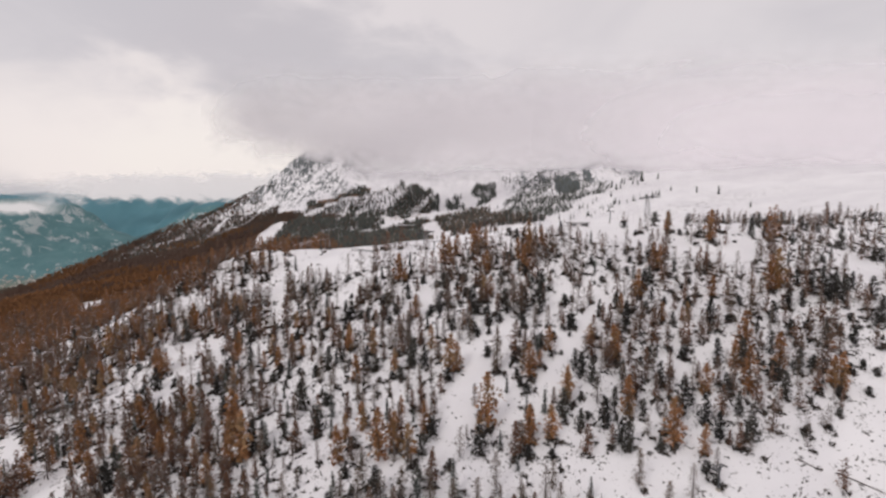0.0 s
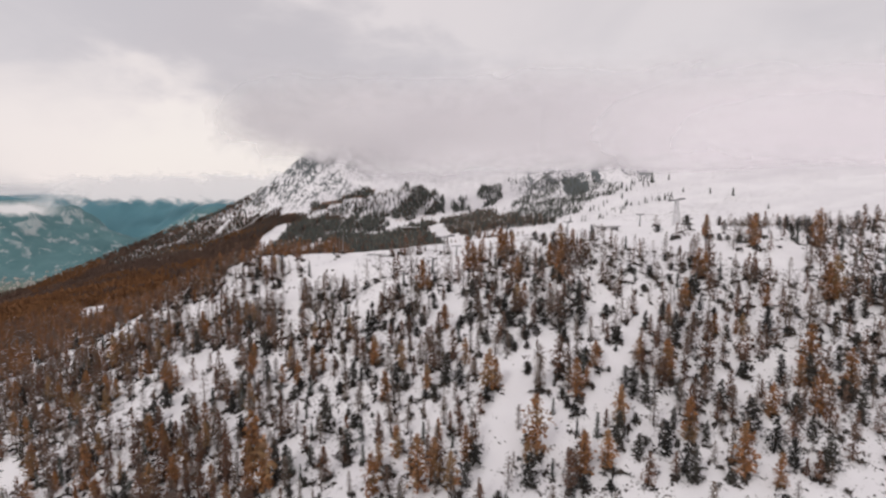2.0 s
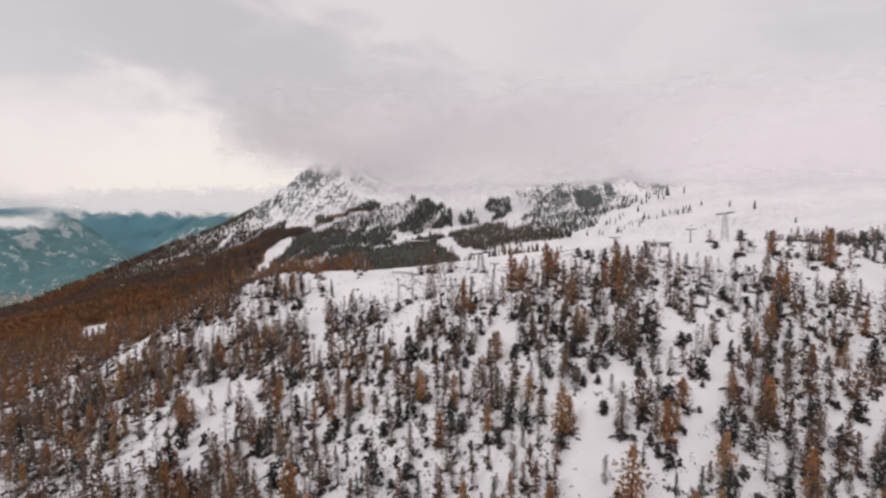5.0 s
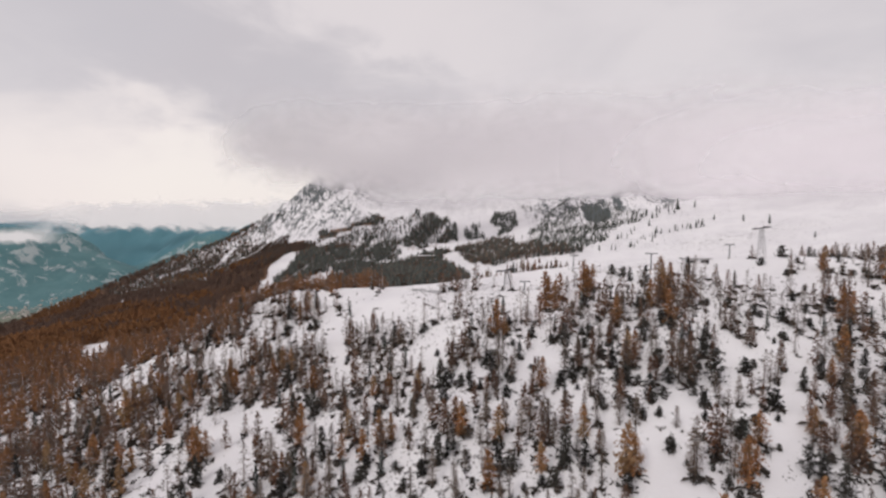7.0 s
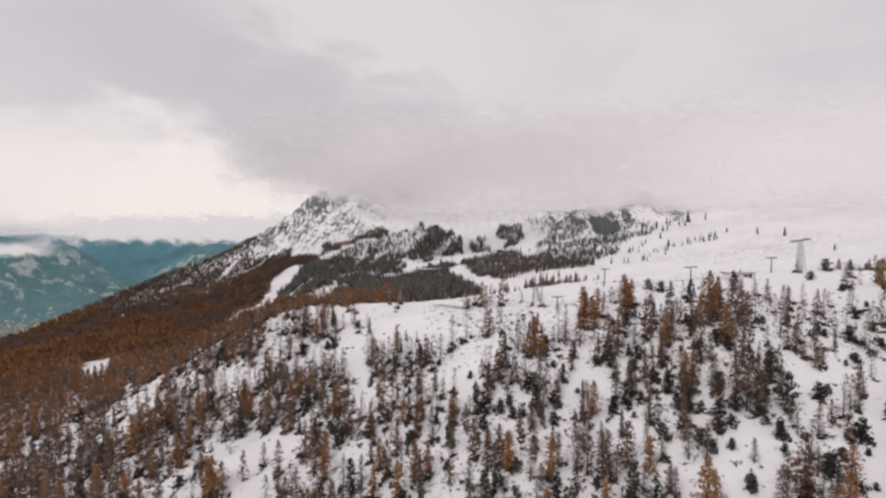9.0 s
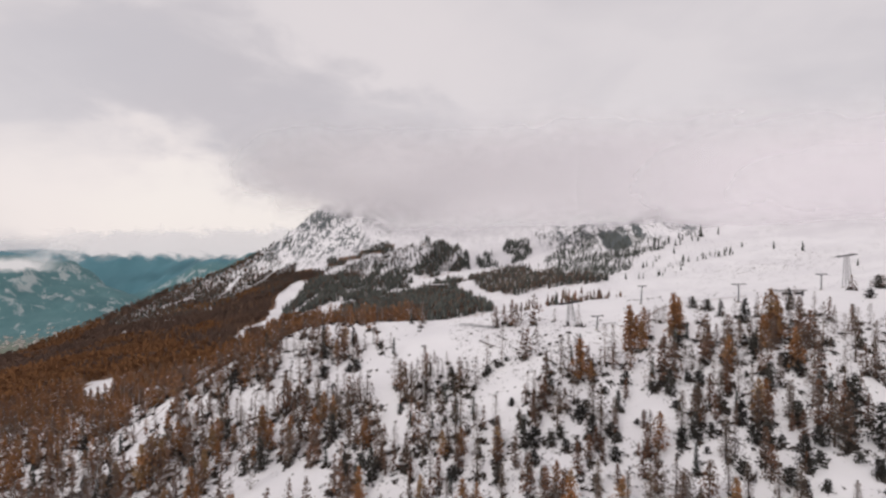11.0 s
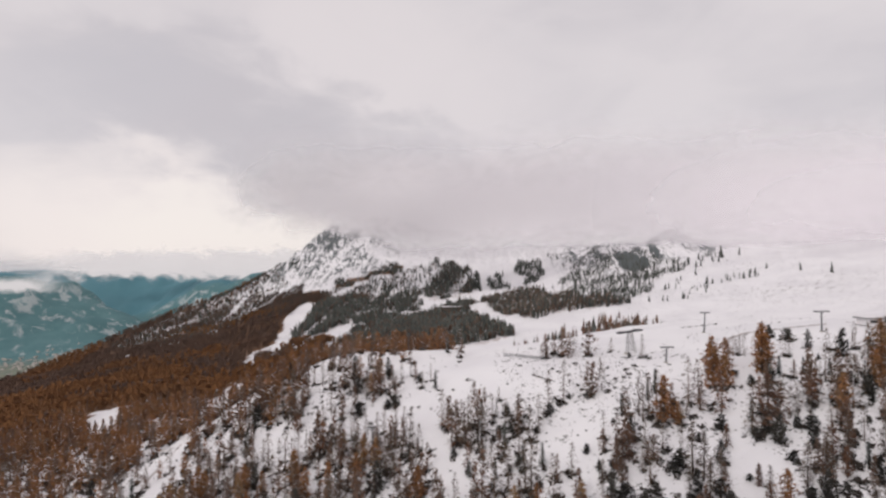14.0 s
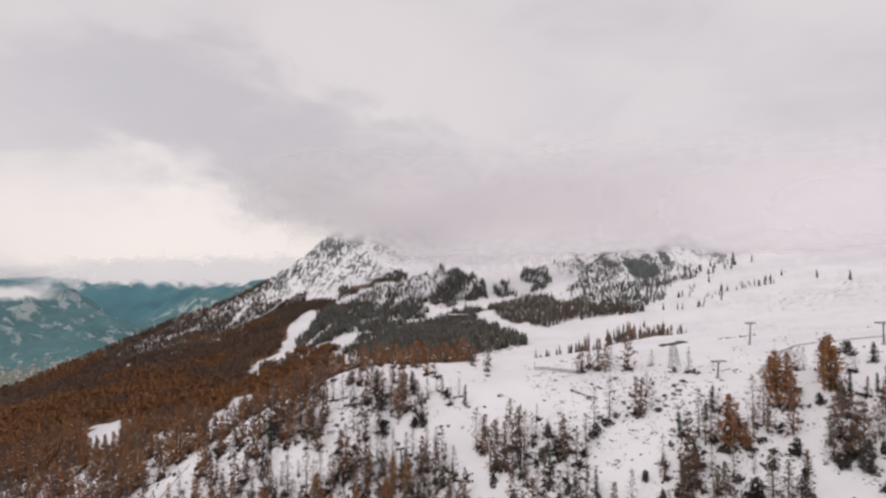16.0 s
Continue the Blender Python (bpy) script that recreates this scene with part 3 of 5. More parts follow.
def crown_shape(seed, tall, base, wide, kind, branches, tufts, leaves):
    """Vertices and faces of a crown on a trunk of that height."""
    rng = np.random.default_rng(seed)
    verts, faces = [], []
    lean = rng.normal(0, 0.012, 2)
    bulge = rng.uniform(0.25, 0.5)
    for i in range(branches):
        f = (i + rng.random()) / branches
        h = tall * (base + (1 - base) * f)
        turn = i * 2.4 + rng.normal(0, 0.5)
        if kind == "pine":
            reach = wide * (0.35 + 0.9 * math.sin(math.pi * min(1, 0.18 + 0.8 * f)) ** 0.8) * (1 - 0.55 * f)
            droop = 0.05
        elif kind == "bush":
            reach, droop = wide * math.sqrt(1.02 - f * f), 0.12
        elif kind == "fir":
            reach = wide * (1 - f**1.2) * (0.8 + 0.2 * math.sin(13 * f)) + 0.1
            droop = -0.25
        else:
            # a full, soft column that rounds off to a thin leader
            reach = wide * (0.62 + 0.38 * math.sin(math.pi * min(1, 0.5 * f / bulge))) * (1 - f**4.5) * (0.9 + 0.1 * math.sin(9 * f + seed)) + 0.06
            droop = -0.08
        reach *= rng.uniform(0.65, 1.12) if kind in ("twigs", "larch") else rng.uniform(0.45, 1.25)
        out = np.array((math.cos(turn), math.sin(turn), 0))
        root = np.array((lean[0] * h, lean[1] * h, h))
        tip = root + out * reach + np.array((0, 0, droop * reach + rng.normal(0, 0.1)))
        k = len(verts)
        side = np.array((-out[1], out[0], 0)) * 0.07
        verts += [root + side, root - side, tip]
        faces += [(k, k + 1, k + 2)]
        if kind == "twigs":
            # side twigs hang from a bare bough, with a few needles left
            for j in range(tufts):
                a = root + (tip - root) * rng.uniform(0.25, 0.95)
                way = np.array((rng.normal(0, 0.6), rng.normal(0, 0.6), rng.uniform(-0.9, 0.35))) + out * 0.35
                b = a + way * leaves * rng.uniform(0.8, 1.6)
                k = len(verts)
                verts += [a + (0.05, 0, 0.05), a - (0.05, 0, 0.05), b]
                faces += [(k, k + 1, k + 2)]
            tuft(rng, verts, faces, tip, leaves * 0.7, out, 1)
            continue
        for j in range(tufts):
            s = (j + rng.random()) / tufts
            at = root + (tip - root) * (0.12 + 0.95 * s) + rng.normal(0, 0.18, 3)
            tuft(rng, verts, faces, at, leaves * (1.05 - 0.35 * s) * (1.1 - 0.4 * f) * rng.uniform(0.7, 1.3), out, 2)
    return verts, faces


def trunk_shape(seed, tall, thick, sides=7):
    rng = np.random.default_rng(seed + 500)
    verts, faces = [], []
    lean = np.random.default_rng(seed).normal(0, 0.012, 2)
    levels = (-0.8, 0.0, 0.25, 0.5, 0.72, 0.93)
    for f in levels:
        r = thick * (1.25 if f < 0 else 1 - 0.92 * f)
        h = f * tall if f > 0 else f * 1.5
        for s in range(sides):
            a = s * 2 * math.pi / sides
            rr = r * rng.uniform(0.85, 1.15)
            verts.append((math.cos(a) * rr + lean[0] * h, math.sin(a) * rr + lean[1] * h, h))
    for l in range(len(levels) - 1):
        for s in range(sides):
            faces.append((l * sides + s, l * sides + (s + 1) % sides, (l + 1) * sides + (s + 1) % sides, (l + 1) * sides + s))
    return verts, faces


def as_mesh(name, verts, faces, mat):
    mesh = bpy.data.meshes.new(name)
    mesh.from_pydata([tuple(v) for v in verts], [], faces)
    mesh.materials.append(mat)
    return mesh


KINDS = {  # name: crown kind, needles, height, crown base, width, branches, tufts, leaf, label
    "golden_larch": ("larch", GOLD, 11.0, 0.08, 3.1, 66, 5, 0.84, "golden-orange autumn larch with a soft full crown in snow"),
    "rusty_larch": ("larch", RUST, 11.0, 0.10, 2.75, 62, 4, 0.76, "slender rust-brown larch losing its needles in snow"),
    "bare_larch": ("twigs", TWIG, 11.0, 0.08, 1.9, 92, 5, 0.66, "nearly bare grey-brown larch dusted with snow"),
    "stone_pine": ("pine", PINE, 9.0, 0.03, 2.45, 58, 5, 0.9, "dense dark stone pine with a little snow"),
    "snowy_fir": ("fir", FIR, 9.0, 0.07, 1.9, 54, 5, 0.66, "narrow grey-green fir dusted with snow"),
    "dwarf_pine": ("bush", PINE, 3.4, 0.02, 1.75, 38, 4, 0.8, "low dark dwarf pine bush sunk in snow"),
}
SHAPES = {}
for k, (name, (form, needles, tall, base, wide, boughs, tufts, leaf, label)) in enumerate(KINDS.items()):
    SHAPES[name] = []
    for v in range(4):
        seed = 100 * k + v
        grow = (0.94, 1.0, 1.06, 0.97)[v]
        slim = (1.0, 0.85, 1.15, 0.95)[v]
        crown = as_mesh(name + "_crown", *crown_shape(seed, tall * grow, base, wide * slim, form, boughs, tufts, leaf), needles)
        trunk = as_mesh(name + "_trunk", *trunk_shape(seed, tall * grow, 0.22), BARK)
        SHAPES[name].append((trunk, crown))


def plant(name, x, y, size, rng):
    """One tree as a thing with its trunk and crown."""
    tree = new(name)
    tree.empty_display_size = 0.5
    tree.location = (x, y, float(height(x, y)) - 0.1)
    tree.rotation_euler = (0, 0, rng.uniform(0, 6.28))
    tree.scale = (size * rng.uniform(0.9, 1.1),) * 2 + (size,)
    trunk, crown = SHAPES[name][rng.integers(4)]
    for part_name, mesh in (("trunk", trunk), ("crown", crown)):
        ob = new(part_name, mesh)
        ob.parent = tree
    return tagged(tree, KINDS[name][8], "tree", "trees of the near slope")


def open_ground(x, y):
    hit = np.zeros(np.shape(x), bool)
    for poly in OPEN_SNOW:
        hit |= inside(poly, x, y)
    return hit


# trees that can be told apart: x, y and height of each, from the foot of the slope upwards
BARE_FOOT = [(73, 132, 8), (5, 141, 8), (104, 143, 9), (111, 144, 5), (110, 144, 6), (89, 146, 6), (57, 161, 9), (112, 167, 9), (27, 171, 9), (18, 172, 13), (55, 172, 10), (-4, 173, 8), (-8, 173, 6), (28, 174, 7), (65, 177, 11), (-1, 180, 7), (63, 183, 12), (-45, 185, 9), (20, 186, 6), (33, 186, 8), (114, 187, 13), (105, 188, 13), (-13, 189, 10), (10, 189, 9), (112, 189, 12), (6, 190, 8), (-18, 192, 9), (-20, 195, 9), (-47, 196, 10)]
BARE_LOW = [(49, 197, 10), (54, 198, 9), (52, 198, 9), (-40, 199, 9), (90, 199, 9), (-122, 200, 13), (110, 200, 8), (99, 201, 10), (116, 202, 9), (28, 203, 13), (5, 204, 7), (-93, 204, 13), (2, 204, 10), (-101, 204, 13), (65, 208, 7), (-95, 209, 13), (118, 210, 10), (24, 213, 10), (149, 215, 7), (71, 216, 9), (1, 216, 11), (100, 216, 8), (32, 217, 12), (-151, 217, 13), (-24, 218, 10), (103, 218, 6), (57, 219, 8), (72, 219, 8), (81, 220, 6)]
BARE_MIDDLE = [(9, 220, 10), (18, 220, 10), (-56, 221, 10), (45, 222, 9), (72, 223, 6), (117, 223, 9), (55, 223, 8), (17, 225, 8), (-21, 225, 11), (-69, 226, 10), (81, 227, 9), (-23, 228, 12), (53, 229, 12), (42, 229, 8), (-33, 229, 11), (60, 231, 5), (-76, 232, 11), (-33, 234, 9), (17, 234, 7), (164, 235, 13), (-55, 235, 11), (172, 235, 13), (-3, 236, 12), (23, 236, 13), (11, 238, 7), (73, 238, 9), (9, 239, 8), (-70, 239, 11), (84, 239, 10)]
BARE_UPPER = [(-60, 240, 13), (52, 240, 12), (-49, 240, 9), (-38, 240, 12), (103, 240, 9), (-62, 240, 12), (-81, 241, 9), (-66, 242, 12), (115, 242, 13), (196, 243, 10), (32, 243, 13), (59, 245, 8), (81, 246, 5), (67, 246, 7), (77, 246, 5), (50, 247, 10), (161, 247, 9), (-116, 251, 13), (29, 251, 7), (-24, 252, 12), (28, 252, 10), (-21, 254, 11), (-26, 254, 12), (183, 254, 11), (-11, 255, 13), (52, 255, 9), (-8, 255, 12), (45, 257, 10), (127, 257, 9)]
BARE_TOP = [(125, 257, 9), (103, 260, 6), (-57, 261, 10), (-75, 262, 13), (-72, 262, 13), (-130, 263, 13), (121, 263, 6), (-54, 264, 11), (178, 264, 9), (-99, 264, 12), (47, 265, 8), (-102, 266, 12), (-77, 266, 13), (-81, 268, 13), (103, 268, 7), (41, 269, 7), (-63, 270, 9), (-91, 271, 9), (-49, 271, 13), (-58, 271, 7), (-70, 271, 12), (63, 272, 7), (30, 272, 6), (-106, 272, 10), (29, 273, 7), (-31, 274, 9), (-112, 275, 13), (-94, 275, 8), (-43, 275, 12)]
BARE_BROW = [(-67, 275, 9), (-97, 277, 12), (-121, 278, 11), (-99, 278, 12), (-117, 278, 13), (-147, 279, 10), (20, 280, 7), (-137, 280, 13), (-150, 280, 10), (-84, 281, 12), (-77, 281, 7), (18, 281, 6), (17, 281, 7), (-133, 282, 11), (-144, 284, 12), (-28, 284, 7), (-147, 287, 8), (-127, 292, 11), (-9, 295, 8), (-126, 302, 10), (-147, 305, 9), (-91, 308, 6), (-16, 311, 6), (-88, 312, 6), (-100, 314, 7), (-118, 315, 10), (-29, 317, 9), (-137, 323, 8), (-143, 331, 6)]
BUSHES_FOOT = [(72, 130, 3), (71, 134, 4), (61, 140, 4), (24, 141, 4), (104, 142, 3), (110, 143, 2), (116, 147, 3), (-27, 148, 4), (-3, 150, 6), (129, 153, 3), (120, 153, 4), (137, 160, 3), (26, 161, 4), (105, 161, 6), (135, 163, 3), (120, 164, 5), (25, 169, 3), (18, 171, 2), (2, 171, 5), (-39, 171, 5), (81, 172, 5), (23, 173, 2), (70, 174, 5), (18, 175, 2), (-15, 175, 5), (41, 176, 2), (26, 176, 5), (-18, 176, 3)]
BUSHES_LOW = [(-16, 180, 2), (16, 180, 4), (33, 181, 3), (35, 181, 5), (-24, 183, 5), (45, 184, 2), (40, 184, 3), (103, 186, 3), (47, 188, 6), (-47, 190, 5), (17, 191, 3), (13, 192, 3), (30, 192, 5), (11, 193, 5), (-65, 195, 5), (-55, 195, 3), (-39, 195, 3), (18, 197, 4), (3, 198, 4), (-64, 200, 4), (48, 204, 5), (25, 204, 6), (51, 205, 3), (17, 206, 3), (-28, 206, 3), (11, 206, 4), (13, 206, 6), (-1, 206, 2)]
BUSHES_MIDDLE = [(-110, 208, 4), (-6, 210, 3), (12, 210, 3), (-1, 211, 4), (-5, 212, 4), (-22, 212, 4), (3, 212, 3), (26, 213, 5), (62, 213, 2), (66, 214, 3), (66, 215, 2), (84, 215, 3), (-51, 216, 5), (-19, 217, 3), (-30, 218, 3), (-41, 219, 4), (-20, 220, 4), (-32, 221, 3), (-12, 222, 2), (10, 222, 3), (-63, 223, 5), (0, 223, 2), (-1, 224, 3), (72, 224, 5), (-35, 224, 4), (6, 226, 4), (-33, 226, 3), (-40, 226, 6)]
BUSHES_UPPER = [(190, 227, 6), (36, 227, 4), (66, 227, 3), (89, 227, 5), (187, 227, 5), (81, 227, 3), (65, 229, 3), (-55, 229, 3), (-26, 229, 5), (34, 230, 5), (-137, 230, 4), (9, 232, 5), (-23, 233, 4), (-3, 235, 3), (59, 235, 4), (1, 235, 3), (-61, 237, 3), (-72, 237, 2), (-16, 238, 3), (-90, 238, 5), (85, 239, 2), (54, 239, 2), (30, 240, 6), (-9, 240, 5), (48, 243, 3), (-43, 246, 3), (121, 251, 4), (118, 254, 3)]
BUSHES_TOP = [(115, 255, 3), (14, 257, 4), (95, 258, 3), (-57, 259, 2), (10, 259, 3), (-80, 263, 3), (35, 264, 2), (-54, 264, 2), (-66, 267, 4), (-61, 267, 5), (-146, 268, 3), (-94, 268, 4), (-49, 270, 4), (109, 273, 3), (94, 274, 4), (-42, 274, 2), (-62, 276, 4), (-124, 285, 3), (40, 288, 5), (-9, 292, 2), (37, 293, 5), (-124, 294, 3), (-13, 298, 2), (-104, 299, 4), (-115, 299, 5), (-101, 300, 4), (121, 302, 6), (-93, 312, 3), (-40, 317, 2)]
GOLDEN_FOOT = [(73, 138, 9), (-10, 142, 10), (-18, 142, 14), (66, 143, 14), (-30, 143, 11), (25, 144, 12), (-14, 145, 11), (32, 145, 10), (11, 148, 7), (13, 150, 15), (-5, 150, 10), (56, 152, 12), (-62, 152, 15), (-30, 152, 8), (-25, 154, 9), (122, 155, 12), (-78, 156, 8), (95, 156, 13), (39, 158, 11), (82, 158, 9), (-13, 159, 6), (108, 164, 12), (-69, 165, 15), (95, 166, 9), (29, 168, 11), (-123, 169, 15), (101, 172, 14), (33, 172, 6), (58, 173, 12)]
GOLDEN_LOW = [(2, 174, 13), (-30, 178, 10), (37, 178, 8), (51, 179, 7), (-17, 179, 8), (-111, 184, 13), (-4, 188, 9), (89, 188, 7), (80, 189, 7), (-80, 193, 10), (-27, 194, 10), (67, 195, 7), (103, 199, 8), (-37, 199, 10), (126, 200, 13), (-66, 203, 9), (130, 203, 15), (76, 203, 11), (-72, 206, 7), (-61, 207, 10), (-38, 207, 7), (-11, 211, 9), (17, 215, 10), (-72, 215, 9), (20, 217, 8), (-89, 219, 9), (91, 219, 10), (89, 220, 11), (-124, 221, 11)]
GOLDEN_MIDDLE = [(-50, 227, 8), (36, 229, 12), (-60, 231, 7), (-66, 232, 7), (-166, 234, 11), (20, 235, 10), (35, 243, 10), (124, 244, 14), (40, 244, 12), (-18, 246, 6), (40, 247, 14), (154, 247, 15), (-21, 248, 13), (-91, 248, 10), (48, 257, 9), (162, 257, 15), (-168, 258, 15), (110, 258, 10), (4, 261, 10), (17, 262, 11), (15, 262, 15), (0, 262, 15), (-110, 263, 10), (7, 269, 10), (-171, 269, 13), (19, 270, 10), (3, 270, 10), (22, 273, 10), (-181, 324, 10)]
PINES_FOOT = [(10, 141, 8), (52, 141, 9), (87, 142, 9), (-6, 142, 6), (51, 143, 7), (80, 144, 8), (78, 149, 8), (48, 149, 9), (41, 149, 6), (89, 150, 7), (36, 152, 9), (104, 154, 8), (73, 154, 9), (-59, 156, 9), (-39, 157, 9), (88, 158, 6), (-50, 158, 6), (-58, 161, 6), (48, 164, 7), (98, 167, 9), (46, 168, 7), (91, 169, 8), (44, 170, 6), (-48, 172, 9), (-78, 178, 8), (-6, 179, 7), (-11, 181, 9), (-27, 183, 8), (97, 187, 9), (127, 191, 7), (-43, 192, 8), (133, 192, 6)]
PINES_LOW = [(150, 194, 8), (146, 194, 9), (150, 198, 7), (66, 198, 6), (17, 198, 7), (38, 201, 9), (159, 202, 6), (32, 203, 9), (-87, 205, 9), (80, 207, 8), (-118, 209, 9), (-79, 210, 9), (-2, 211, 6), (40, 213, 9), (12, 214, 6), (-148, 216, 9), (-25, 220, 7), (25, 223, 7), (-43, 227, 8), (-15, 229, 6), (1, 230, 7), (-87, 231, 9), (183, 241, 9), (-31, 246, 7), (-131, 251, 6), (-126, 252, 9), (155, 254, 8), (-103, 258, 8), (41, 262, 8), (-72, 267, 6), (60, 267, 7), (39, 275, 6)]
RUSTY_FOOT = [(83, 140, 8), (20, 141, 10), (118, 149, 6), (83, 150, 9), (95, 154, 10), (115, 156, 10), (90, 157, 10), (101, 157, 8), (-3, 157, 7), (59, 159, 10), (-7, 159, 8), (123, 164, 13), (116, 167, 10), (55, 169, 9), (119, 173, 10), (51, 174, 8), (-139, 175, 13), (25, 176, 12), (126, 177, 10), (55, 177, 6), (84, 177, 12), (91, 178, 10), (-113, 178, 10), (73, 179, 13), (29, 181, 7), (-2, 182, 6), (54, 184, 7), (92, 184, 7), (60, 185, 10), (-15, 189, 12)]
RUSTY_LOW = [(78, 189, 8), (44, 189, 6), (-9, 191, 11), (59, 191, 7), (129, 194, 13), (-101, 195, 10), (8, 195, 8), (-138, 195, 13), (95, 195, 8), (-157, 196, 13), (71, 196, 10), (92, 197, 10), (-83, 202, 10), (68, 202, 10), (-60, 202, 10), (133, 202, 9), (-18, 204, 7), (-41, 204, 10), (22, 205, 8), (144, 206, 13), (33, 207, 11), (108, 208, 7), (40, 208, 7), (28, 209, 12), (88, 209, 7), (-45, 209, 10), (-14, 209, 5), (162, 211, 10), (-69, 212, 9), (-14, 212, 7)]
RUSTY_MIDDLE = [(-25, 212, 6), (18, 213, 8), (15, 213, 9), (146, 214, 10), (-28, 214, 7), (11, 214, 6), (56, 214, 7), (86, 214, 10), (114, 215, 8), (108, 215, 8), (106, 215, 10), (57, 215, 5), (92, 216, 11), (2, 216, 9), (45, 216, 7), (-25, 217, 6), (-12, 219, 5), (-19, 220, 7), (-139, 221, 9), (53, 222, 8), (38, 223, 11), (52, 224, 8), (-50, 224, 7), (29, 225, 7), (14, 225, 6), (-61, 226, 8), (142, 227, 13), (16, 229, 8), (97, 229, 12), (37, 229, 10), (27, 230, 9)]
RUSTY_UPPER = [(29, 231, 8), (-80, 231, 9), (151, 232, 9), (146, 232, 9), (-39, 232, 7), (-50, 232, 8), (93, 233, 10), (-77, 233, 9), (-64, 234, 7), (42, 236, 13), (1, 236, 13), (-29, 236, 7), (4, 237, 11), (-38, 237, 8), (-30, 237, 5), (61, 237, 4), (-84, 237, 11), (46, 238, 11), (-35, 238, 9), (73, 240, 8), (-97, 240, 8), (36, 240, 10), (-86, 240, 12), (-73, 240, 13), (22, 240, 13), (15, 241, 13), (-192, 241, 13), (-186, 243, 12), (-107, 244, 10), (64, 244, 9)]
RUSTY_TOP = [(-39, 245, 6), (-33, 246, 13), (30, 246, 8), (19, 246, 12), (101, 246, 6), (44, 247, 9), (-5, 248, 11), (-197, 249, 13), (-18, 250, 9), (127, 252, 11), (26, 253, 6), (-212, 254, 13), (-117, 255, 11), (-175, 255, 12), (-208, 255, 13), (97, 259, 7), (135, 259, 10), (-167, 261, 13), (-113, 264, 9), (113, 264, 8), (-60, 267, 11), (-79, 268, 13), (-208, 268, 13), (-173, 268, 11), (-97, 272, 11), (-166, 272, 13), (-36, 273, 11), (-160, 273, 10), (-34, 274, 10), (-72, 275, 11)]
RUSTY_BROW = [(12, 276, 7), (-82, 277, 11), (-101, 278, 10), (-128, 285, 13), (99, 288, 6), (-164, 292, 13), (-138, 298, 10), (-102, 305, 7), (-108, 308, 13), (-25, 311, 13), (-165, 311, 11), (-139, 311, 10), (-152, 312, 11), (-32, 313, 10), (-94, 314, 7), (-138, 315, 7), (-123, 316, 11), (-41, 317, 9), (-165, 317, 13), (-144, 317, 8), (-34, 317, 11), (-159, 319, 12), (-172, 320, 11), (-36, 320, 8), (-181, 320, 12), (233, 321, 13), (-164, 321, 12), (-170, 326, 12), (-163, 327, 11), (248, 331, 13), (-187, 344, 13)]

rng = np.random.default_rng(7)
PLACED = []
for spots, name in (
    (BARE_FOOT, "bare_larch"), (BARE_LOW, "bare_larch"), (BARE_MIDDLE, "bare_larch"), (BARE_UPPER, "bare_larch"),
    (BARE_TOP, "bare_larch"), (BARE_BROW, "bare_larch"), (BUSHES_FOOT, "dwarf_pine"), (BUSHES_LOW, "dwarf_pine"),
    (BUSHES_MIDDLE, "dwarf_pine"), (BUSHES_UPPER, "dwarf_pine"), (BUSHES_TOP, "dwarf_pine"), (GOLDEN_FOOT, "golden_larch"),
    (GOLDEN_LOW, "golden_larch"), (GOLDEN_MIDDLE, "golden_larch"), (PINES_FOOT, "stone_pine"), (PINES_LOW, "stone_pine"),
    (RUSTY_FOOT, "rusty_larch"), (RUSTY_LOW, "rusty_larch"), (RUSTY_MIDDLE, "rusty_larch"), (RUSTY_UPPER, "rusty_larch"),
    (RUSTY_TOP, "rusty_larch"), (RUSTY_BROW, "rusty_larch"),
):
    for x, y, tall in spots:
        PLACED.append((x + rng.uniform(-0.5, 0.5), y + rng.uniform(-0.5, 0.5), name, (0.88 if name == "dwarf_pine" else 1.08) * tall / KINDS[name][2]))
        # the larches often stand two or three together
        if name != "dwarf_pine" and rng.random() < (0.34 if name == "bare_larch" else 0.5):
            mate = ("rusty_larch", "bare_larch", "bare_larch", name)[int(rng.integers(4))]
            PLACED.append((x + rng.normal(0, 2.0), y + rng.normal(0.8, 1.6), mate, rng.uniform(0.6, 0.95) * tall / KINDS[mate][2]))

# the open wood of the near slope
taken = {}


def free(x, y, gap):
    i, j = int(x // 4), int(y // 4)
    for a in (-1, 0, 1):
        for b in (-1, 0, 1):
            for px, py in taken.get((i + a, j + b), ()):
                if (px - x) ** 2 + (py - y) ** 2 < gap * gap:
                    return False
    taken.setdefault((i, j), []).append((x, y))
    return True


for x, y, *_ in PLACED:
    free(x, y, 0)
THINNED = [(-60, 132), (150, 132), (235, 262), (150, 330), (-80, 330), (-112, 300), (-75, 220)]  # the open wood of the hill's shoulder
STAND = [(-12, 205), (55, 200), (70, 250), (10, 262), (-10, 240)]
near_x, near_y = rng.uniform(-420, 235, 36000), rng.uniform(95, 480, 36000)
keep = (near_y < 352) | (near_x < -150)
keep &= ~open_ground(near_x + 3 * rough(near_x, near_y, 10, 41), near_y + 3 * rough(near_x, near_y, 10, 42)) | (rng.random(36000) < 0.03)
keep &= ~inside(LARCH_WOOD, near_x, near_y)
clump = rough(near_x, near_y, 17, 43) * 0.5 + rough(near_x, near_y, 6, 44) * 0.5
dense = 0.64 + 0.01 * smooth(-20, -120, near_x) - 0.14 * smooth(40, 130, near_x) * smooth(225, 260, near_y)
dense = dense - 0.65 * inside(KNOLL, near_x, near_y) - 0.5 * smooth(285, 310, near_y) * smooth(-70, -30, near_x)
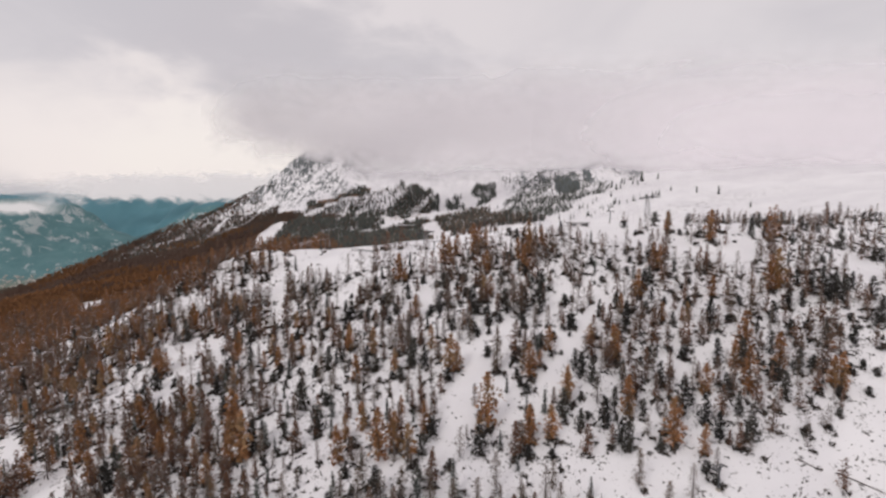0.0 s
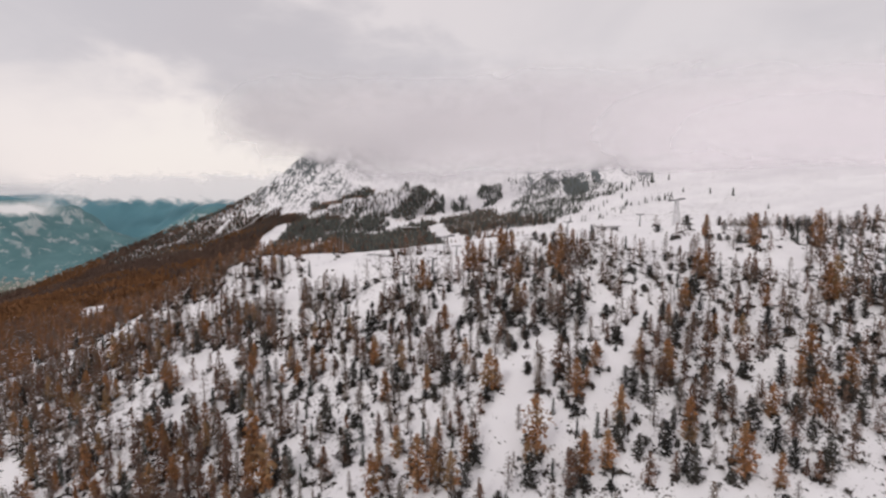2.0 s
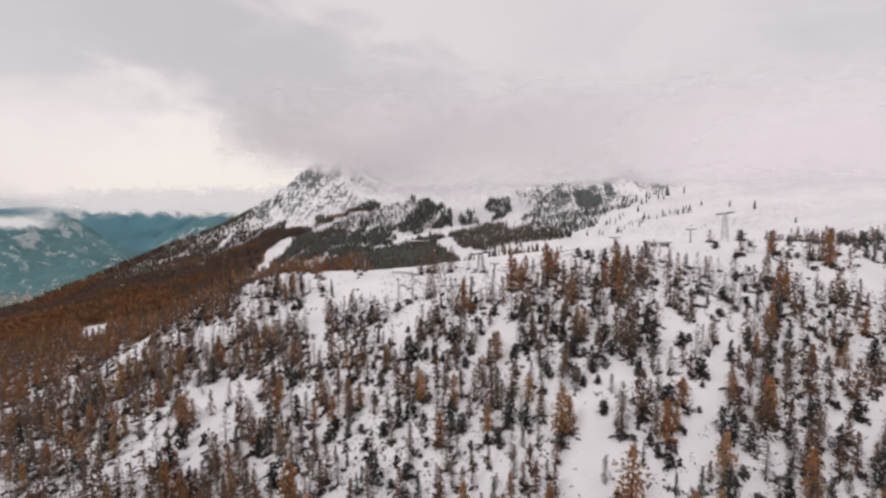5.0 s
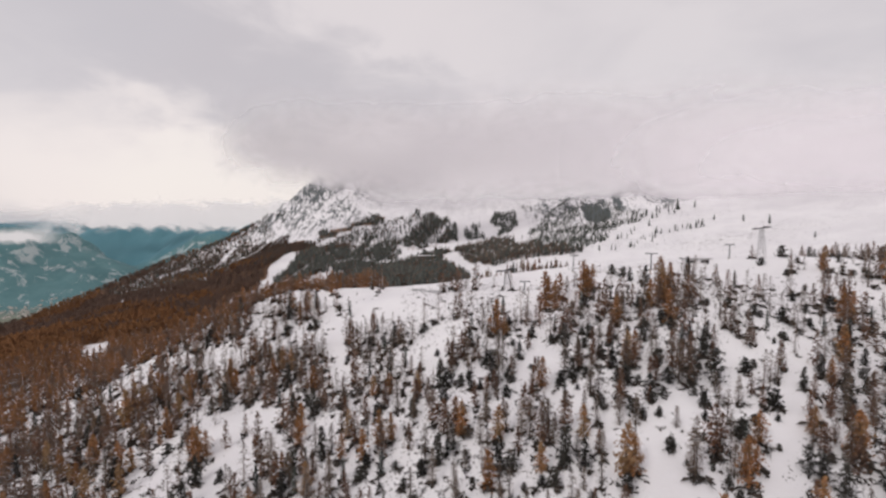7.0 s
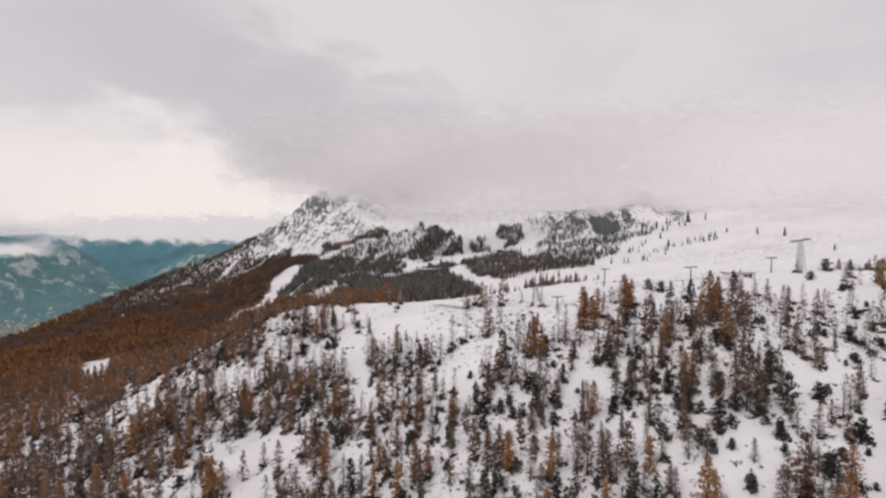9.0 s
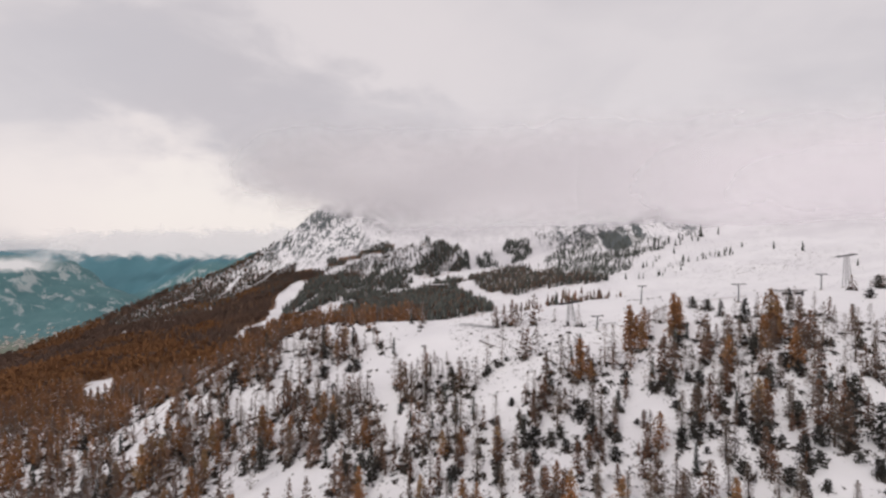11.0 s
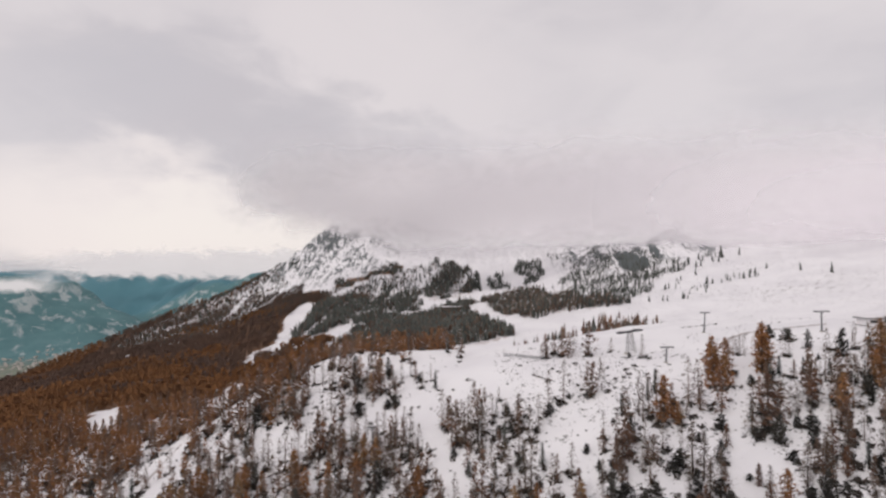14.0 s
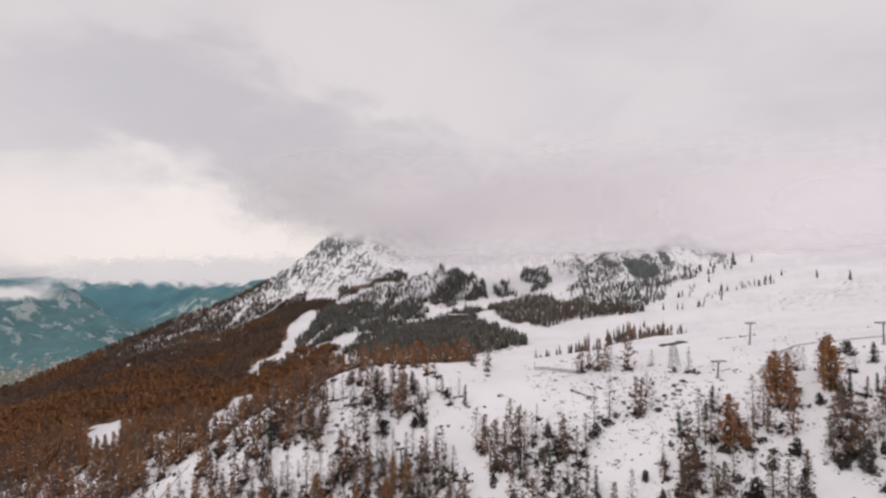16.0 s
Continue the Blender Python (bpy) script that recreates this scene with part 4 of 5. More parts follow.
dense = dense + 0.27 * smooth(-20, 10, near_x) * smooth(110, 85, near_x) * smooth(165, 185, near_y) * smooth(250, 235, near_y) - 0.3 * smooth(243, 262, near_y) * smooth(-20, 0, near_x)
dense = dense + 0.16 * smooth(70, 95, near_x) * smooth(212, 195, near_y) - 0.07 * smooth(45, 25, near_x) * smooth(185, 165, near_y)
dense = np.where(inside(THINNED, near_x, near_y), dense - 0.03 + 0.13 * smooth(20, -10, near_x) * smooth(215, 195, near_y) + 0.22 * smooth(30, 50, near_x) * smooth(205, 185, near_y) + 0.07 * smooth(30, 10, near_x) * smooth(255, 240, near_y) + 0.14 * inside(STAND, near_x, near_y), dense)
rim = (near_x < -150) & (near_y > 325 + 0.35 * (near_x + 140))
dense = np.where(rim, 0.56, dense)
keep &= clump * 0.55 + 0.5 < dense - 0.5 * smooth(118, 95, near_y)
near_x, near_y = near_x[keep], near_y[keep]
for x, y in zip(near_x, near_y):
    rim = x < -150 and y > 325 + 0.35 * (x + 140)
    thin = bool(inside(THINNED, x, y))
    if not free(x, y, 4.0 if rim else 3.3 if inside(STAND, x, y) else 3.9 if thin else 3.1):
        continue
    west = float(smooth(0, -140, x))
    r = rng.random()
    tone = float(rough(x, y, 24, 45))
    if rim:
        name = "rusty_larch" if r < 0.34 else "golden_larch" if r < 0.88 else "bare_larch" if r < 0.97 else "stone_pine"
        PLACED.append((x, y, name, rng.uniform(0.85, 1.25)))
        continue
    if r < 0.14 + 0.32 * west + 0.14 * tone:
        name = "rusty_larch"
    elif r < 0.19 + 0.44 * west + 0.16 * tone:
        name = "golden_larch"
    elif r < 0.72 + 0.18 * west:
        name = "bare_larch"
    elif r < 0.86 + 0.08 * west:
        name = "snowy_fir"
    else:
        name = "stone_pine"
    size = 0.5 + 0.55 * rng.random() ** 0.8
    if thin and x > 40 and y < 205:
        name, size = ("rusty_larch", "rusty_larch", "stone_pine", "dwarf_pine", "bare_larch")[int(rng.integers(5))], rng.uniform(0.5, 1.0)
    elif thin:
        name, size = ("bare_larch", "bare_larch", "rusty_larch", "snowy_fir", "dwarf_pine")[int(rng.integers(5))], rng.uniform(0.45, 0.9)
    PLACED.append((x, y, name, size))

BELT = [(-215, 400), (-150, 362), (-60, 360), (-55, 392), (-110, 400), (-200, 470)]  # larches behind the plateau's edge
EDGE = [(-190, 330), (-215, 420), (-190, 480), (-330, 480), (-430, 420), (-470, 300), (-300, 300)]  # the larch wood's near edge
ex, ey = rng.uniform(-470, -50, 16000), rng.uniform(300, 480, 16000)
belt = inside(BELT, ex, ey)
ok = (belt | (inside(EDGE, ex, ey) & inside(LARCH_WOOD, ex, ey))) & ~open_ground(ex, ey)
for x, y, near_belt in zip(ex[ok], ey[ok], belt[ok]):
    if free(x, y, 3.2 if near_belt else 3.4):
        amber = rng.random() + 0.35 * float(rough(x, y, 45, 46)) < (0.62 if near_belt else 0.72)
        PLACED.append((x, y, "golden_larch" if amber else "rusty_larch", rng.uniform(0.75, 1.15)))

EAST = [(120, 268), (215, 250), (310, 300), (310, 430), (200, 405), (140, 330)]  # open wood of the east slope, in small groups
ex, ey = rng.uniform(115, 310, 2600), rng.uniform(250, 430, 2600)
ok = inside(EAST, ex, ey) & (0.6 * rough(ex, ey, 22, 47) + 0.5 * rough(ex, ey, 8, 48) > 0.12)
for x, y in zip(ex[ok], ey[ok]):
    if free(x, y, 4.6):
        name = ("bare_larch", "bare_larch", "rusty_larch", "dwarf_pine", "stone_pine")[int(rng.integers(5))]
        PLACED.append((x, y, name, rng.uniform(0.45, 0.85)))

# the nearest of each kind are things of their own, the rest one wood
by_kind = {}
for spot in PLACED:
    by_kind.setdefault(spot[2], []).append(spot)
REST = []
for name, spots in by_kind.items():
    spots.sort(key=lambda s: math.hypot(s[0] + 30, s[1] - 120))
    for x, y, _, size in spots[:240]:
        plant(name, x, y, size, rng)
    REST += spots[240:]


def joined(name, label, shapes, spots, rng, category="trees", heading=None):
    """Many plants in one mesh: shapes are (verts, faces), spots are x, y, size, and which shape."""
    groups = {}
    for spot in spots:
        groups.setdefault(spot[3], []).append(spot)
    all_v, all_f, base = [], [], 0
    for key, some in groups.items():
        v0, f0 = shapes[key]
        v0, f0 = np.array(v0, float), np.array(f0)
        s = np.array([(a, b, c) for a, b, c, _ in some])
        turn = rng.uniform(0, 6.28, len(s)) if heading is None else rng.normal(heading, 0.3, len(s))
        c, n = np.cos(turn)[:, None], np.sin(turn)[:, None]
        slim = s[:, 2:3] * rng.uniform(0.85, 1.15, (len(s), 1))
        px = (v0[:, 0] * c - v0[:, 1] * n) * slim + s[:, :1]
        py = (v0[:, 0] * n + v0[:, 1] * c) * slim + s[:, 1:2]
        pz = v0[:, 2] * s[:, 2:3] + (height(s[:, 0], s[:, 1]) - 0.15)[:, None]
        all_v.append(np.stack([px, py, pz], -1).reshape(-1, 3))
        all_f.append((f0[None] + (np.arange(len(s)) * len(v0))[:, None, None] + base).reshape(-1, 3))
        base += len(s) * len(v0)
    verts, faces = np.concatenate(all_v), np.concatenate(all_f)
    mesh = bpy.data.meshes.new(name)
    mesh.vertices.add(len(verts))
    mesh.vertices.foreach_set("co", verts.ravel())
    mesh.loops.add(faces.size)
    mesh.loops.foreach_set("vertex_index", faces.ravel().astype(np.int32))
    mesh.polygons.add(len(faces))
    mesh.polygons.foreach_set("loop_start", np.arange(0, faces.size, 3, dtype=np.int32))
    mesh.update()
    ob = new(name, mesh)
    return tagged(ob, label, category, kind="stuff")


def simple_tree(seed, tall, wide, boughs, leaf, kind="larch"):
    """A lighter tree for the woods: thin trunk, short boughs with tufts."""
    rng_ = np.random.default_rng(seed)
    v, f = crown_shape(seed, tall, 0.07, wide, kind, boughs, 3, leaf)
    k = len(v)
    v = v + [(0.24, 0, -0.6), (-0.12, 0.2, -0.6), (-0.12, -0.2, -0.6), (0, 0, tall * 0.95)]
    return v, f + [(k, k + 1, k + 3), (k + 1, k + 2, k + 3), (k + 2, k, k + 3)]


MID = {name: [simple_tree(900 + 10 * i + v, KINDS[name][2], KINDS[name][4], 52 if KINDS[name][0] == "twigs" else 36, KINDS[name][7] * 1.25, KINDS[name][0]) for v in range(3)] for i, name in enumerate(KINDS)}
for name in KINDS:
    some = [(x, y, s, int(rng.integers(3))) for x, y, n, s in REST if n == name]
    if some:
        ob = joined(name + "_wood", KINDS[name][8].split(" ", 1)[1] + ", many together", MID[name], some, rng)
        ob.data.materials.append(KINDS[name][1])

# far woods
def far_tree(seed, tall, wide):
    """A tree as seen from far off: jagged skirts of boughs one over another."""
    r = np.random.default_rng(seed)
    v, f = [], []
    skirts = 3
    for k in range(skirts):
        low, top = tall * (0.04 + 0.27 * k), tall * (0.48 + 0.26 * k)
        radius = wide * (1.0 - 0.27 * k) * (0.85 if k == 0 else 1.0)
        base, n = len(v), 6
        v.append((r.normal(0, 0.12), r.normal(0, 0.12), min(top, tall)))
        for i in range(n):
            a = 6.2832 * (i + r.normal(0, 0.2)) / n
            d = radius * r.uniform(0.55, 1.2)
            v.append((math.cos(a) * d, math.sin(a) * d, low + r.uniform(-0.06, 0.10) * tall))
        f += [(base, base + 1 + i, base + 1 + (i + 1) % n) for i in range(n)]
    return v, f


FAR = {name: [far_tree(1900 + 10 * i + v, KINDS[name][2] * 1.4, KINDS[name][4] * 1.0) for v in range(3)] for i, name in enumerate(KINDS)}


def scatter(poly, count, seed, keep_piste=True):
    r = np.random.default_rng(seed)
    px, py = np.array(poly, float).T
    x, y = r.uniform(px.min(), px.max(), count), r.uniform(py.min(), py.max(), count)
    wander = min(1.0, min(np.ptp(px), np.ptp(py)) / 70)
    jx, jy = wander * (20 * rough(x, y, 40, 51) + 12 * rough(x, y, 13, 53)), wander * (20 * rough(x, y, 40, 52) + 12 * rough(x, y, 13, 54))
    ok = inside(poly, x + jx, y + jy) & ~on_piste(x, y) & ~open_ground(x, y)
    return x[ok], y[ok], r


def far_column(seed, tall, wide, n=13):
    """A soft far larch: sprays that all spring from one stem and round off to a blunt top."""
    r = np.random.default_rng(seed)
    v, f = [(0, 0, 0.45 * tall)], []
    for i in range(n):
        h = 0.12 + 0.83 * (i + r.random()) / n
        d = wide * (0.75 + 0.4 * h) * math.sqrt(max(0.0, 1 - h**3)) * r.uniform(0.7, 1.15)
        a = i * 2.4 + r.normal(0, 0.4)
        spread = r.uniform(0.5, 0.9)
        k = len(v)
        v += [(math.cos(a - spread) * d, math.sin(a - spread) * d, h * tall + r.normal(0, 0.5)), (math.cos(a + spread) * d, math.sin(a + spread) * d, h * tall + r.normal(0, 0.5))]
        f.append((0, k, k + 1))
    return v, f


FAR["brown_larch"] = [far_column(2100 + v, 9.5, 2.3) for v in range(5)]
FAR["amber_larch"] = [far_column(2110 + v, 9.5, 2.3) for v in range(5)]
FAR_SPOTS = {name: [] for name in FAR}


def fill(poly, count, seed, blend, lo=0.6, hi=1.15, gaps=0.0):
    """Scatter trees in a polygon; blend gives the share of each kind."""
    x, y, r = scatter(poly, count, seed)
    ok = 0.6 * rough(x + 0.3 * y, 0.35 * y, 17, seed) + 0.4 * rough(x, y, 40, seed + 1) > -0.9 + 1.2 * gaps
    names = list(blend)
    share = np.cumsum([blend[n] for n in names])
    if gaps:
        open_ = gaps + np.where(inside(DOME, x, y), 0.46, 0.0)
        ok &= gully(x, y) + r.normal(0, 0.1, len(x)) < 0.72 - 0.8 * open_
    for a, b in zip(x[ok], y[ok]):
        name = names[int(np.searchsorted(share, r.random() * share[-1]))]
        FAR_SPOTS[name].append((a, b, r.uniform(lo, hi), int(r.integers(3))))


# the larch wood of the west flank turns from amber to brown in broad patches
x, y, r = scatter(LARCH_WOOD, 56000, 61)
ridge = inside(RIDGE_WOOD, x, y)
tone = 0.75 * rough(x, y, 120, 71) + 0.45 * rough(x, y, 40, 72) + 1.0 * smooth(620, 450, y) - 0.3 + 0.35 * smooth(-300, -220, x)
for a, b, t_, hard in zip(x, y, tone + r.normal(0, 0.13, len(x)), ridge):
    if inside(EDGE, a, b):
        continue
    if hard and r.random() < 0.3:
        continue
    if (hard or b > 700) and gully(a, b) > r.normal(0.34 if hard else 0.5, 0.1):
        continue
    name = "amber_larch" if t_ > 0.05 else "brown_larch"
    FAR_SPOTS[name].append((a, b, r.uniform(0.55, 1.05), int(r.integers(5))))
fill(RIDGE_WOOD, 4000, 73, {"snowy_fir": 0.5, "stone_pine": 0.3, "brown_larch": 0.2}, 0.4, 0.75, 0.3)
fill(DARK_WOOD, 14500, 62, {"snowy_fir": 0.36, "stone_pine": 0.4, "brown_larch": 0.24}, 0.4, 1.05, 0.36)
fill(DARK_WOOD, 3400, 85, {"snowy_fir": 0.4, "stone_pine": 0.35, "brown_larch": 0.25}, 0.35, 0.9)
fill(SADDLE_WOOD, 1500, 84, {"brown_larch": 0.5, "stone_pine": 0.25, "snowy_fir": 0.25}, 0.4, 0.75, 0.25)
fill(BAND_WOOD, 1100, 77, {"snowy_fir": 0.3, "stone_pine": 0.5, "brown_larch": 0.2}, 0.5, 0.9)
fill(BROW_WOOD, 5200, 78, {"brown_larch": 0.75, "stone_pine": 0.25}, 0.4, 0.75, 0.1)
fill(LOW_WOOD, 7200, 63, {"snowy_fir": 0.25, "stone_pine": 0.35, "brown_larch": 0.4}, 0.45, 1.05, 0.26)
fill(MIXED_WOOD, 5600, 64, {"brown_larch": 0.42, "stone_pine": 0.4, "bare_larch": 0.18}, 0.4, 0.95, 0.04)
fill(CRAG_WOOD, 3600, 65, {"snowy_fir": 0.65, "stone_pine": 0.35}, 0.3, 0.65, 0.3)
EDGE_WOOD = [(-272, 750), (-238, 786), (-198, 732), (-190, 690), (-217, 644), (-243, 652)]  # amber larches under the end of the run
fill(EDGE_WOOD, 1100, 83, {"amber_larch": 0.7, "brown_larch": 0.3}, 0.6, 1.0)
ROW = [(-52, 408), (40, 440), (75, 500), (60, 505), (0, 450), (-60, 430)]
fill(ROW, 420, 67, {"rusty_larch": 0.2, "bare_larch": 0.5, "stone_pine": 0.3}, 0.5, 0.9)
CLUMP_A, CLUMP_B = [(-25, 1077), (-17, 1134), (-3, 1139), (0, 1064)], [(7, 1053), (17, 1112), (35, 1136), (43, 1068), (37, 1040)]
for poly in (CLUMP_A, CLUMP_B):
    fill(poly, 90, 68, {"stone_pine": 1.0}, 0.7, 1.2)
STRIPED, TOP_ROW = [(59, 1158), (109, 1118), (99, 1034), (82, 1022), (66, 1086)], [(94, 1131), (126, 1121), (166, 1079), (158, 1046), (120, 1089)]
fill(STRIPED, 420, 76, {"snowy_fir": 0.4, "stone_pine": 0.6}, 0.5, 1.0, 0.25)
fill(TOP_ROW, 110, 79, {"snowy_fir": 0.4, "stone_pine": 0.6}, 0.5, 0.95)
SLANT, HIGH_ROW = [(145, 706), (181, 732), (223, 747), (283, 781), (307, 770), (286, 722), (251, 720), (202, 701), (155, 683)], [(216, 820), (263, 853), (294, 867), (322, 873), (300, 837), (261, 814), (215, 779)]
fill(SLANT, 150, 80, {"snowy_fir": 0.6, "stone_pine": 0.4}, 0.35, 0.8, 0.25)
fill(HIGH_ROW, 110, 82, {"snowy_fir": 0.4, "stone_pine": 0.6}, 0.5, 1.0, 0.15)
for k, (x, y) in enumerate([(316, 847), (341, 845), (290, 734), (325, 757), (349, 730), (361, 695), (248, 782), (275, 823), (344, 592)]):
    FAR_SPOTS["stone_pine"].append((x, y, (1.6, 1.0, 0.9, 0.7, 0.85, 1.0, 0.8, 0.9, 0.6)[k], k % 3))
FAR_LOOK = {name: (kind[1], kind[8].split(" ", 1)[1] + ", a distant wood") for name, kind in KINDS.items()}
# far conifers swap their own needles for the haze-lightened copy
for name in ("stone_pine", "snowy_fir"):
    FAR_LOOK[name] = (HAZY_CONIFER, FAR_LOOK[name][1])
# the larch masses carry distance haze in their colour too
FAR_LOOK["brown_larch"] = (HAZY_BROWN, "dark brown larch wood covering a distant slope")
FAR_LOOK["amber_larch"] = (HAZY_AMBER, "amber autumn larch wood covering a distant slope")
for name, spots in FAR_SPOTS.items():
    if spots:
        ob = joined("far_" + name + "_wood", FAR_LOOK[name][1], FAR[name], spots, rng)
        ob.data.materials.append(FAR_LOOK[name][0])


# dark dwarf shrubs at the feet of the trees and over the open slope
def shrub_shape(seed, n=22):
    r = np.random.default_rng(seed)
    v, f = [], []
    for _ in range(n):
        a, d = r.uniform(0, 6.28), math.sqrt(r.random())
        at = np.array((math.cos(a) * d * 1.25, math.sin(a) * d * 0.85, r.uniform(0, 1.0) * (1.15 - d)))
        tuft(r, v, f, at, r.uniform(0.8, 1.35), np.zeros(3), 2)
    return v, f


SHRUBS = [shrub_shape(s, 15) for s in range(700, 706)]
spots, mats = [], []
for x, y, name, size in PLACED:
    if rng.random() < 0.75:
        spots.append((x + rng.normal(0.3, 0.6), y + rng.normal(-0.8, 0.5), (0.3 + 0.7 * min(size, 1.1)) * (rng.uniform(1.5, 2.3) if name in ("golden_larch", "rusty_larch") else rng.uniform(1.0, 1.8)), int(rng.integers(6))))
    if rng.random() < 0.16 + 0.34 * float(smooth(10, -90, x)) and y < 345:
        mats.append((x + rng.normal(0.5, 1.2), y + rng.normal(0.2, 1.2), size * rng.uniform(0.8, 1.5), int(rng.integers(6))))
mx, my = rng.uniform(-250, 180, 3600), rng.uniform(110, 330, 3600)
lone = (~open_ground(mx, my) | (rng.random(3600) < 0.12)) & ~((my > 258) & (mx > -14))
spots += [(x, y, float(rng.uniform(0.35, 1.05)), int(rng.integers(6))) for x, y in zip(mx[lone], my[lone])]
ob = joined("dwarf_shrubs", "dark dwarf shrubs round the feet of the trees", SHRUBS, spots, rng, "shrubs")
ob.data.materials.append(SHRUB)


# low dark tufts in long drifts that run up the slope
def mat_shape(seed, n=20):
    r = np.random.default_rng(seed)
    v, f = [], []
    for _ in range(n):
        s = r.uniform(-1, 1)
        at = np.array((s * 2.6, r.normal(0, 0.42) * (1.1 - abs(s)) + 0.4 * math.sin(s * 2 + seed), r.uniform(0.05, 0.7) * (1.1 - abs(s))))
        tuft(r, v, f, at, r.uniform(0.55, 1.0), np.zeros(3), 2)
    return v, f


ob = joined("creeping_juniper", "low dark tufts in long drifts between the larches", [mat_shape(s) for s in range(740, 746)], mats, rng, "shrubs", 0.8)
ob.data.materials.append(SHRUB)
TUSSOCKS = [shrub_shape(s, 4) for s in range(720, 726)]
sx, sy = rng.uniform(-260, 215, 34000), rng.uniform(20, 345, 34000)
ok = (rough(sx, sy, 14, 81) > -0.1) & ~((sy > 262) & (sx > -12) & (rng.random(34000) < 0.85)) & ~(open_ground(sx, sy) & (rng.random(34000) < np.where(inside(OPEN_SNOW[3], sx, sy), 0.35, 0.88)))
spots = [(30 + 22 * f, 350 + 7 * f, 0.7, int(k)) for f, k in zip(rng.random(26), rng.integers(0, 6, 26))]
spots += [(x, y, float(z), int(k)) for x, y, z, k in zip(sx[ok], sy[ok], rng.uniform(0.25, 0.75, 34000), rng.integers(0, 6, 34000))]
ob = joined("heath_tussocks", "dark heath tussocks poking through thin snow", TUSSOCKS, spots, rng, "shrubs")
ob.data.materials.append(SHRUB)

# ---------------------------------------------------------------- lifts, huts and fences
def part(name, bm, mat, parent, label=""):
    """Links a bmesh as one mesh under a thing or a part."""
    mesh = bpy.data.meshes.new(name)
    bm.to_mesh(mesh)
    bm.free()
    mesh.materials.append(mat)
    ob = new(name, mesh)
    ob.parent = parent
    return tagged(ob, label)


def beam(bm, a, b, r0, r1=None, sides=8):
    """A round bar from a to b."""
    a, b = Vector(a), Vector(b)
    turn = (b - a).to_track_quat("Z", "Y").to_matrix().to_4x4()
    bmesh.ops.create_cone(bm, cap_ends=True, segments=sides, radius1=r0, radius2=r0 if r1 is None else r1, depth=(b - a).length, matrix=Matrix.Translation((a + b) / 2) @ turn)
    return bm


def block(bm, centre, size, bevel=0.03):
    made = bmesh.ops.create_cube(bm, size=1.0, matrix=Matrix.Translation(centre) @ Matrix.Diagonal((*size, 1)))
    edges = list({e for v in made["verts"] for e in v.link_edges})
    bmesh.ops.bevel(bm, geom=edges, offset=bevel, segments=2, affect="EDGES", profile=0.5)
    return bm


def thing(name, x, y, turn=0.0, sink=0.0):
    ob = new(name)
    ob.matrix_world = pose(x, y, float(height(x, y)) - sink, 0, 0, turn)
    return ob


def lift_pylon(x, y, tall, arm, turn, label, lean=0.0):
    """A single tube on a concrete foot, with a cross arm and sheave trains."""
    p = thing("lift_pylon", x, y, turn)
    part("foot", block(bmesh.new(), (0, 0, 0.05), (1.1, 1.1, 0.7), 0.06), PALE, p, "concrete foot")
    part("mast", beam(bmesh.new(), (0, 0, 0.2), (lean * tall, 0, tall), 0.28, 0.19, 12), SHAFT, p)
    bm = block(bmesh.new(), (lean * tall, 0, tall), (arm, 0.3, 0.28), 0.04)
    beam(bm, (lean * tall - arm * 0.3, 0, tall), (lean * tall, 0, tall - 0.9), 0.07)
    beam(bm, (lean * tall + arm * 0.3, 0, tall), (lean * tall, 0, tall - 0.9), 0.07)
    part("cross_arm", bm, SHAFT, p)
    for side in (-1, 1):
        train = block(bmesh.new(), (lean * tall + side * arm * 0.46, 0, tall - 0.18), (0.14, 1.9, 0.2), 0.03)
        train = part("sheave_train", train, SHAFT, p)
        for k in range(4):
            bm = beam(bmesh.new(), (lean * tall + side * arm * 0.46 - 0.1, -0.7 + 0.47 * k, tall - 0.02), (lean * tall + side * arm * 0.46 + 0.1, -0.7 + 0.47 * k, tall - 0.02), 0.2, None, 10)
            part("sheave", bm, DARK, train)
    part("service_platform", block(bmesh.new(), (lean * tall, 0.75, tall + 0.05), (arm * 0.85, 0.5, 0.06), 0.01), STEEL, p)
    return tagged(p, label, "lift pylon", "pylons of the ski lifts")


lift_pylon(25, 317, 8.4, 3.6, 12, "tall grey steel ski-lift pylon on the snow plateau", 0.07)
lift_pylon(-5, 284, 5.4, 4.6, 10, "low grey T-shaped drag-lift pylon in snow", 0.06)
lift_pylon(53, 288, 7.4, 5.2, 8, "grey T-shaped ski-lift pylon behind larches")
lift_pylon(95, 300, 6.8, 4.2, 8, "grey T-shaped ski-lift pylon on open snow")
lift_pylon(-107, 279, 7.4, 3.2, 14, "leaning steel lift pylon between larches", -0.08)
lift_pylon(72, 129, 6.2, 4.4, 30, "steel T-shaped lift pylon beside a small larch")
lift_pylon(-100, 362, 8.5, 2.2, 14, "thin steel pylon among orange larches")


